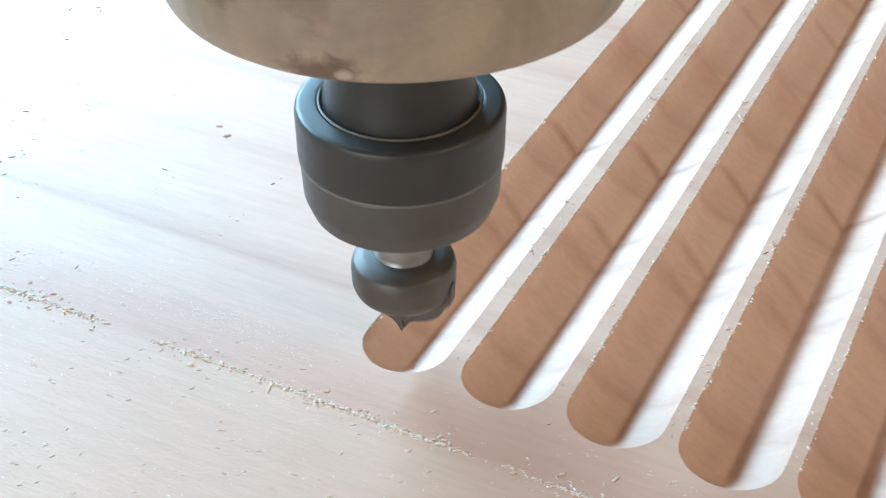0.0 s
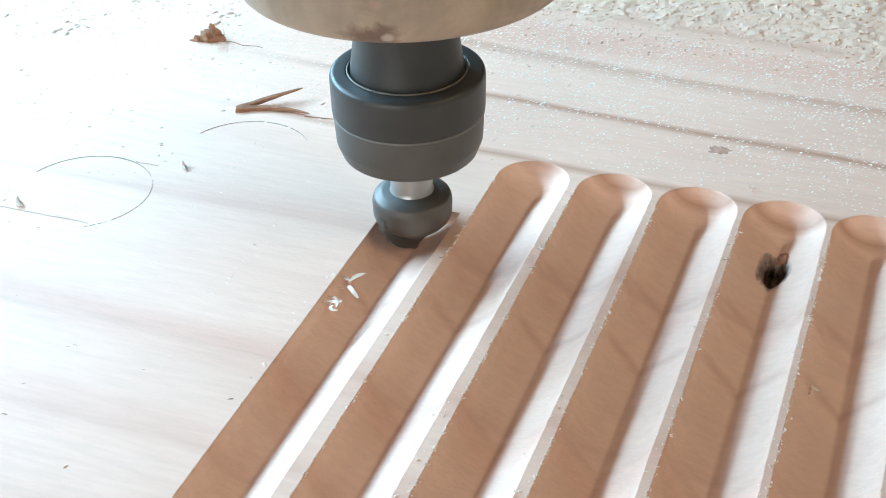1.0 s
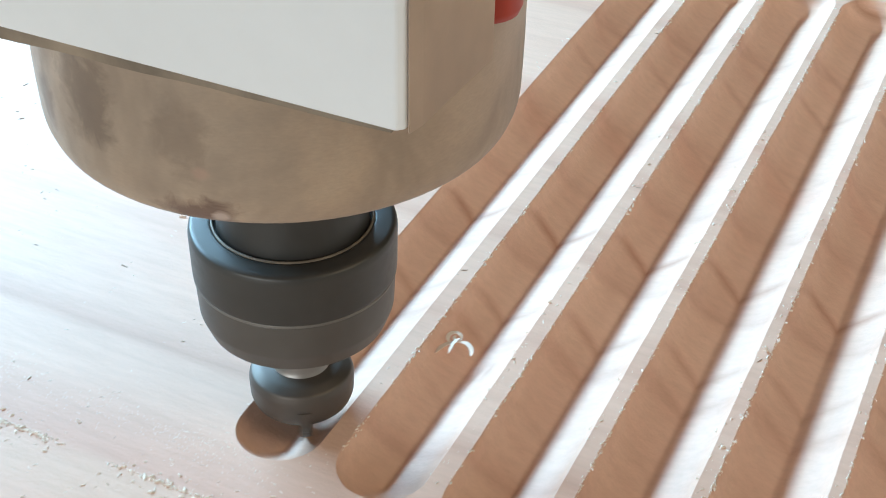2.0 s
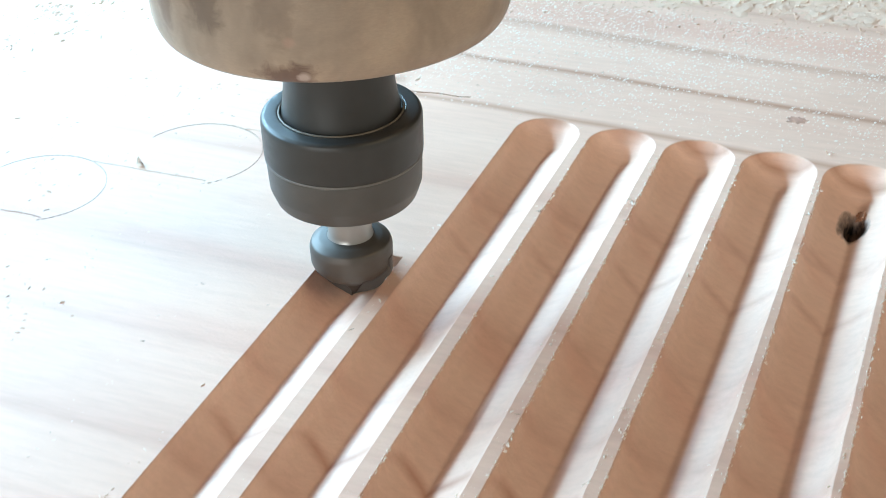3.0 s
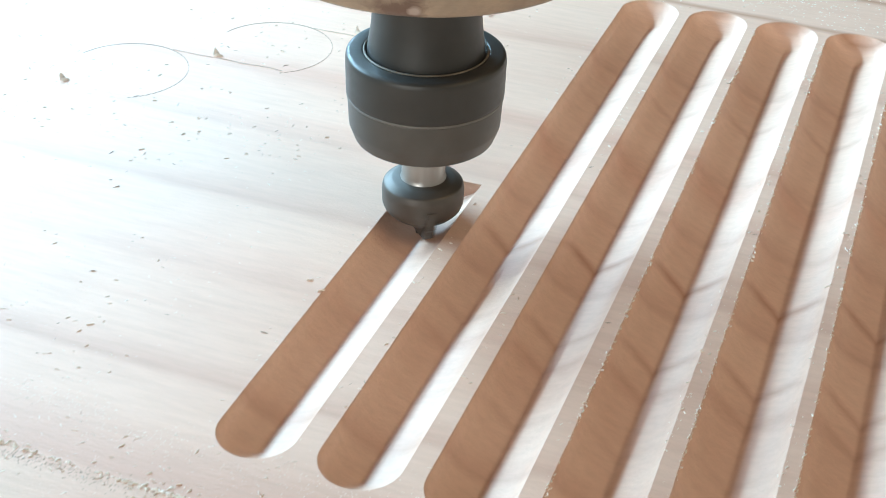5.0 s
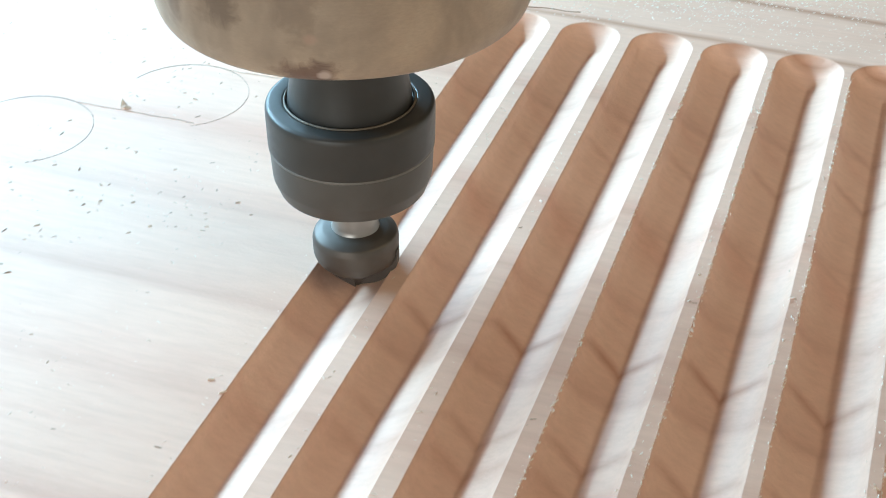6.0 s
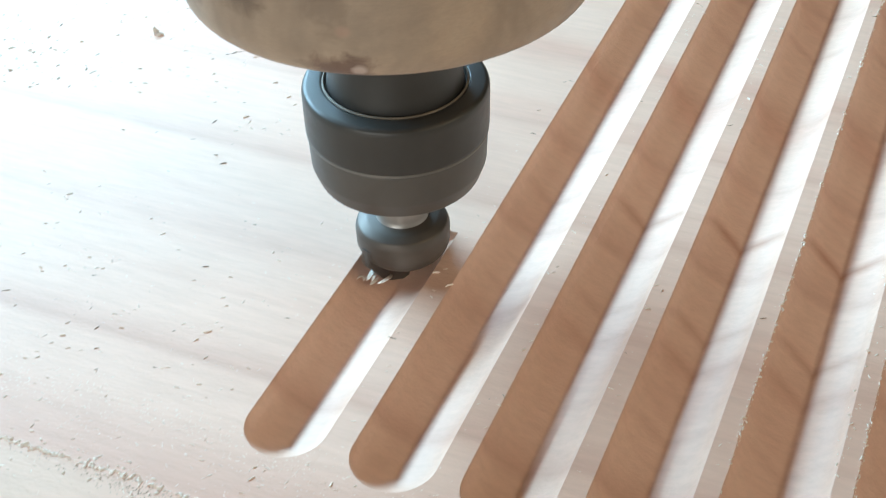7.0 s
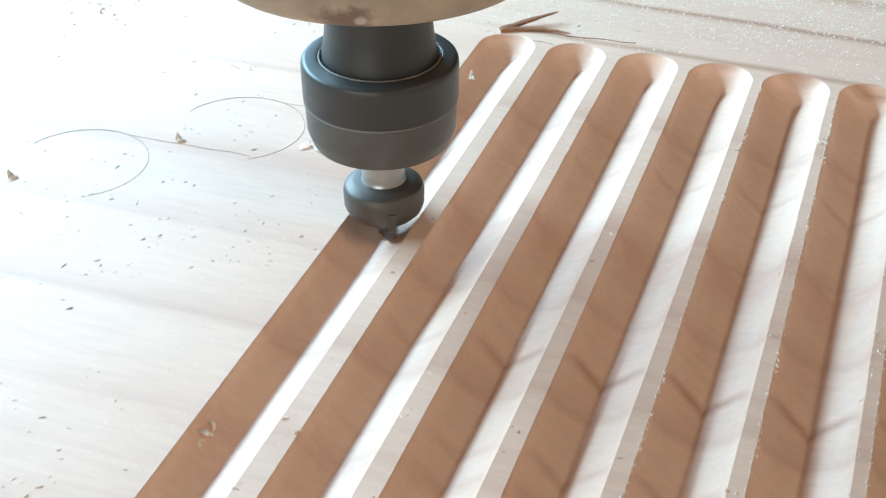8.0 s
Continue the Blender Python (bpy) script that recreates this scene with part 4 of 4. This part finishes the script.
    low, top = [bm.verts.new((x * U, y * U, 4.40 * U)) for x, y in outline], [bm.verts.new((x * U, y * U, 9.0 * U)) for x, y in outline]
    bm.faces.new(low[::-1]), bm.faces.new(top)
    for p in range(5):
        q = (p + 1) % 5
        bm.faces.new((low[p], low[q], top[q], top[p]))
    bmesh.ops.recalc_face_normals(bm, faces=bm.faces[:])
    part("side_plate", bm, SIDE_SHADE, sp, "tan side plate coloured as the mount's shaded side")
    clamp = [(1.77, 4.33), (1.84, 4.33), (1.88, 4.40), (1.88, 9.0), (1.77, 9.0)]
    part("clamp_ring", turned(rounded(clamp, 0.03)), BRASS, sp, "brown stained clamp ring", True)
    bm = turned([(0.0, 0.0), (0.22, 0.0), (0.24, 0.05), (0.24, 2.2), (0.0, 2.2)], 24)
    bmesh.ops.translate(bm, verts=bm.verts[:], vec=Vector((1.9, -0.72, 4.55)) * U)
    part("red_cap", bm, RED, sp, "red rubber cap", True)
    return sp, bit


SPINDLE, BIT = spindle()


# ---- moving things ----
# seconds, groove-wise x, y along the groove, lift above cutting height, all in pitches
SPINDLE_PATH = [
    (0, 0.97, 2.72, 0.52), (0.1, 0.11, 2.73, 0.73), (0.2, -0.01, 2.74, 0.12), (0.27, 0, 2.74, 0), (0.3, 0, 2.83, 0), (0.5, 0, 5.23, 0), (0.7, 0, 7.89, 0),
    (0.9, 0, 10.63, 0), (1, 0, 11.89, 0), (1.1, 0, 12.97, 0), (1.15, 0, 13.28, 0), (1.2, 0, 13.17, 0), (1.3, 0, 12.26, 0), (1.5, 0, 9.76, 0),
    (1.8, 0, 5.91, 0), (2, 0, 3.08, 0), (2.08, 0, 2.71, 0), (2.2, -0.06, 2.75, 0.58), (2.3, -0.9, 2.75, 0.67), (2.4, -1.04, 2.78, 0.01), (2.47, -1, 2.9, 0),
    (2.66, -1, 5.24, 0), (2.86, -1, 7.73, 0), (3.16, -1, 11.4, 0), (3.25, -1, 12.5, 0), (3.3, -1, 13.02, 0), (3.36, -1, 13.28, 0), (3.42, -1, 12.85, 0), (3.5, -1, 11.93, 0),
    (3.7, -1, 9.46, 0), (4, -1, 5.26, 0), (4.2, -1, 2.93, 0), (4.26, -1, 2.71, 0), (4.4, -1.02, 2.73, 0.67), (4.5, -2.01, 2.74, 0.66), (4.6, -2, 2.69, 0),
    (4.7, -2, 3.19, 0), (4.85, -2, 4.99, 0), (5.05, -2, 7.66, 0), (5.3, -2, 11.4, 0), (5.42, -2, 12.95, 0), (5.47, -2, 13.28, 0), (5.53, -2, 12.84, 0),
    (5.6, -2, 12.28, 0), (5.8, -2, 9.84, 0), (6, -2, 7.23, 0), (6.2, -2, 4.49, 0), (6.3, -2, 3.21, 0), (6.37, -2, 2.71, 0), (6.5, -1.99, 2.69, 0.61),
    (6.6, -2.85, 2.75, 0.61), (6.7, -2.98, 2.75, 0.12), (6.78, -3, 2.76, 0), (6.8, -3, 2.82, 0), (7, -3, 5.18, 0), (7.2, -3, 8.04, 0), (7.5, -3, 11.93, 0),
    (7.6, -3, 13.12, 0), (7.63, -3, 13.28, 0), (7.7, -3, 12.72, 0), (7.85, -3, 10.84, 0), (8, -3, 8.58, 0),
]
# when the cutter runs up each groove
STROKES = {0: (0.27, 1.15), -1: (2.47, 3.36), -2: (4.6, 5.47), -3: (6.78, 7.63)}


def time_at(k, y):
    """When the cutter's axis passes y on its way up groove k."""
    rows = [(t, v) for t, _, v, _ in SPINDLE_PATH if STROKES[k][0] <= t <= STROKES[k][1]]
    if y <= rows[0][1]:
        return rows[0][0]
    for (t0, a), (t1, b) in zip(rows, rows[1:]):
        if y <= b:
            return t0 + (t1 - t0) * (y - a) / (b - a)
    return rows[-1][0]


def motions():
    walk(SPINDLE, [(t, pose(x * U, y * U, z * U)) for t, x, y, z in SPINDLE_PATH])
    walk(BIT, [(i / 30, pose(0, 0, 0, 0, 0, 80 * i)) for i in range(241)])
    for i, (ob, rows) in enumerate(FLYING):
        keys = [(t, pose(x * U, y * U, z * U, 0, 0, 35 * i + 40 * j)) for j, (t, x, y, z) in enumerate(rows)]
        first, last = keys[0][1], keys[-1][1]
        walk(ob, [(0.0, first)] + keys + ([(8.0, last)] if keys[-1][0] < 8.0 else []))
    down = pose(0, 0, -0.85 * U)
    for k, pieces in UNCUT.items():
        for a, b, ob in pieces:
            t = time_at(k, a + 0.05)
            f = round(t * FPS)
            walk(ob, [(0.0, pose(0, 0, 0)), ((f - 1) / FPS, pose(0, 0, 0)), (f / FPS, down), (8.0, down)])


motions()
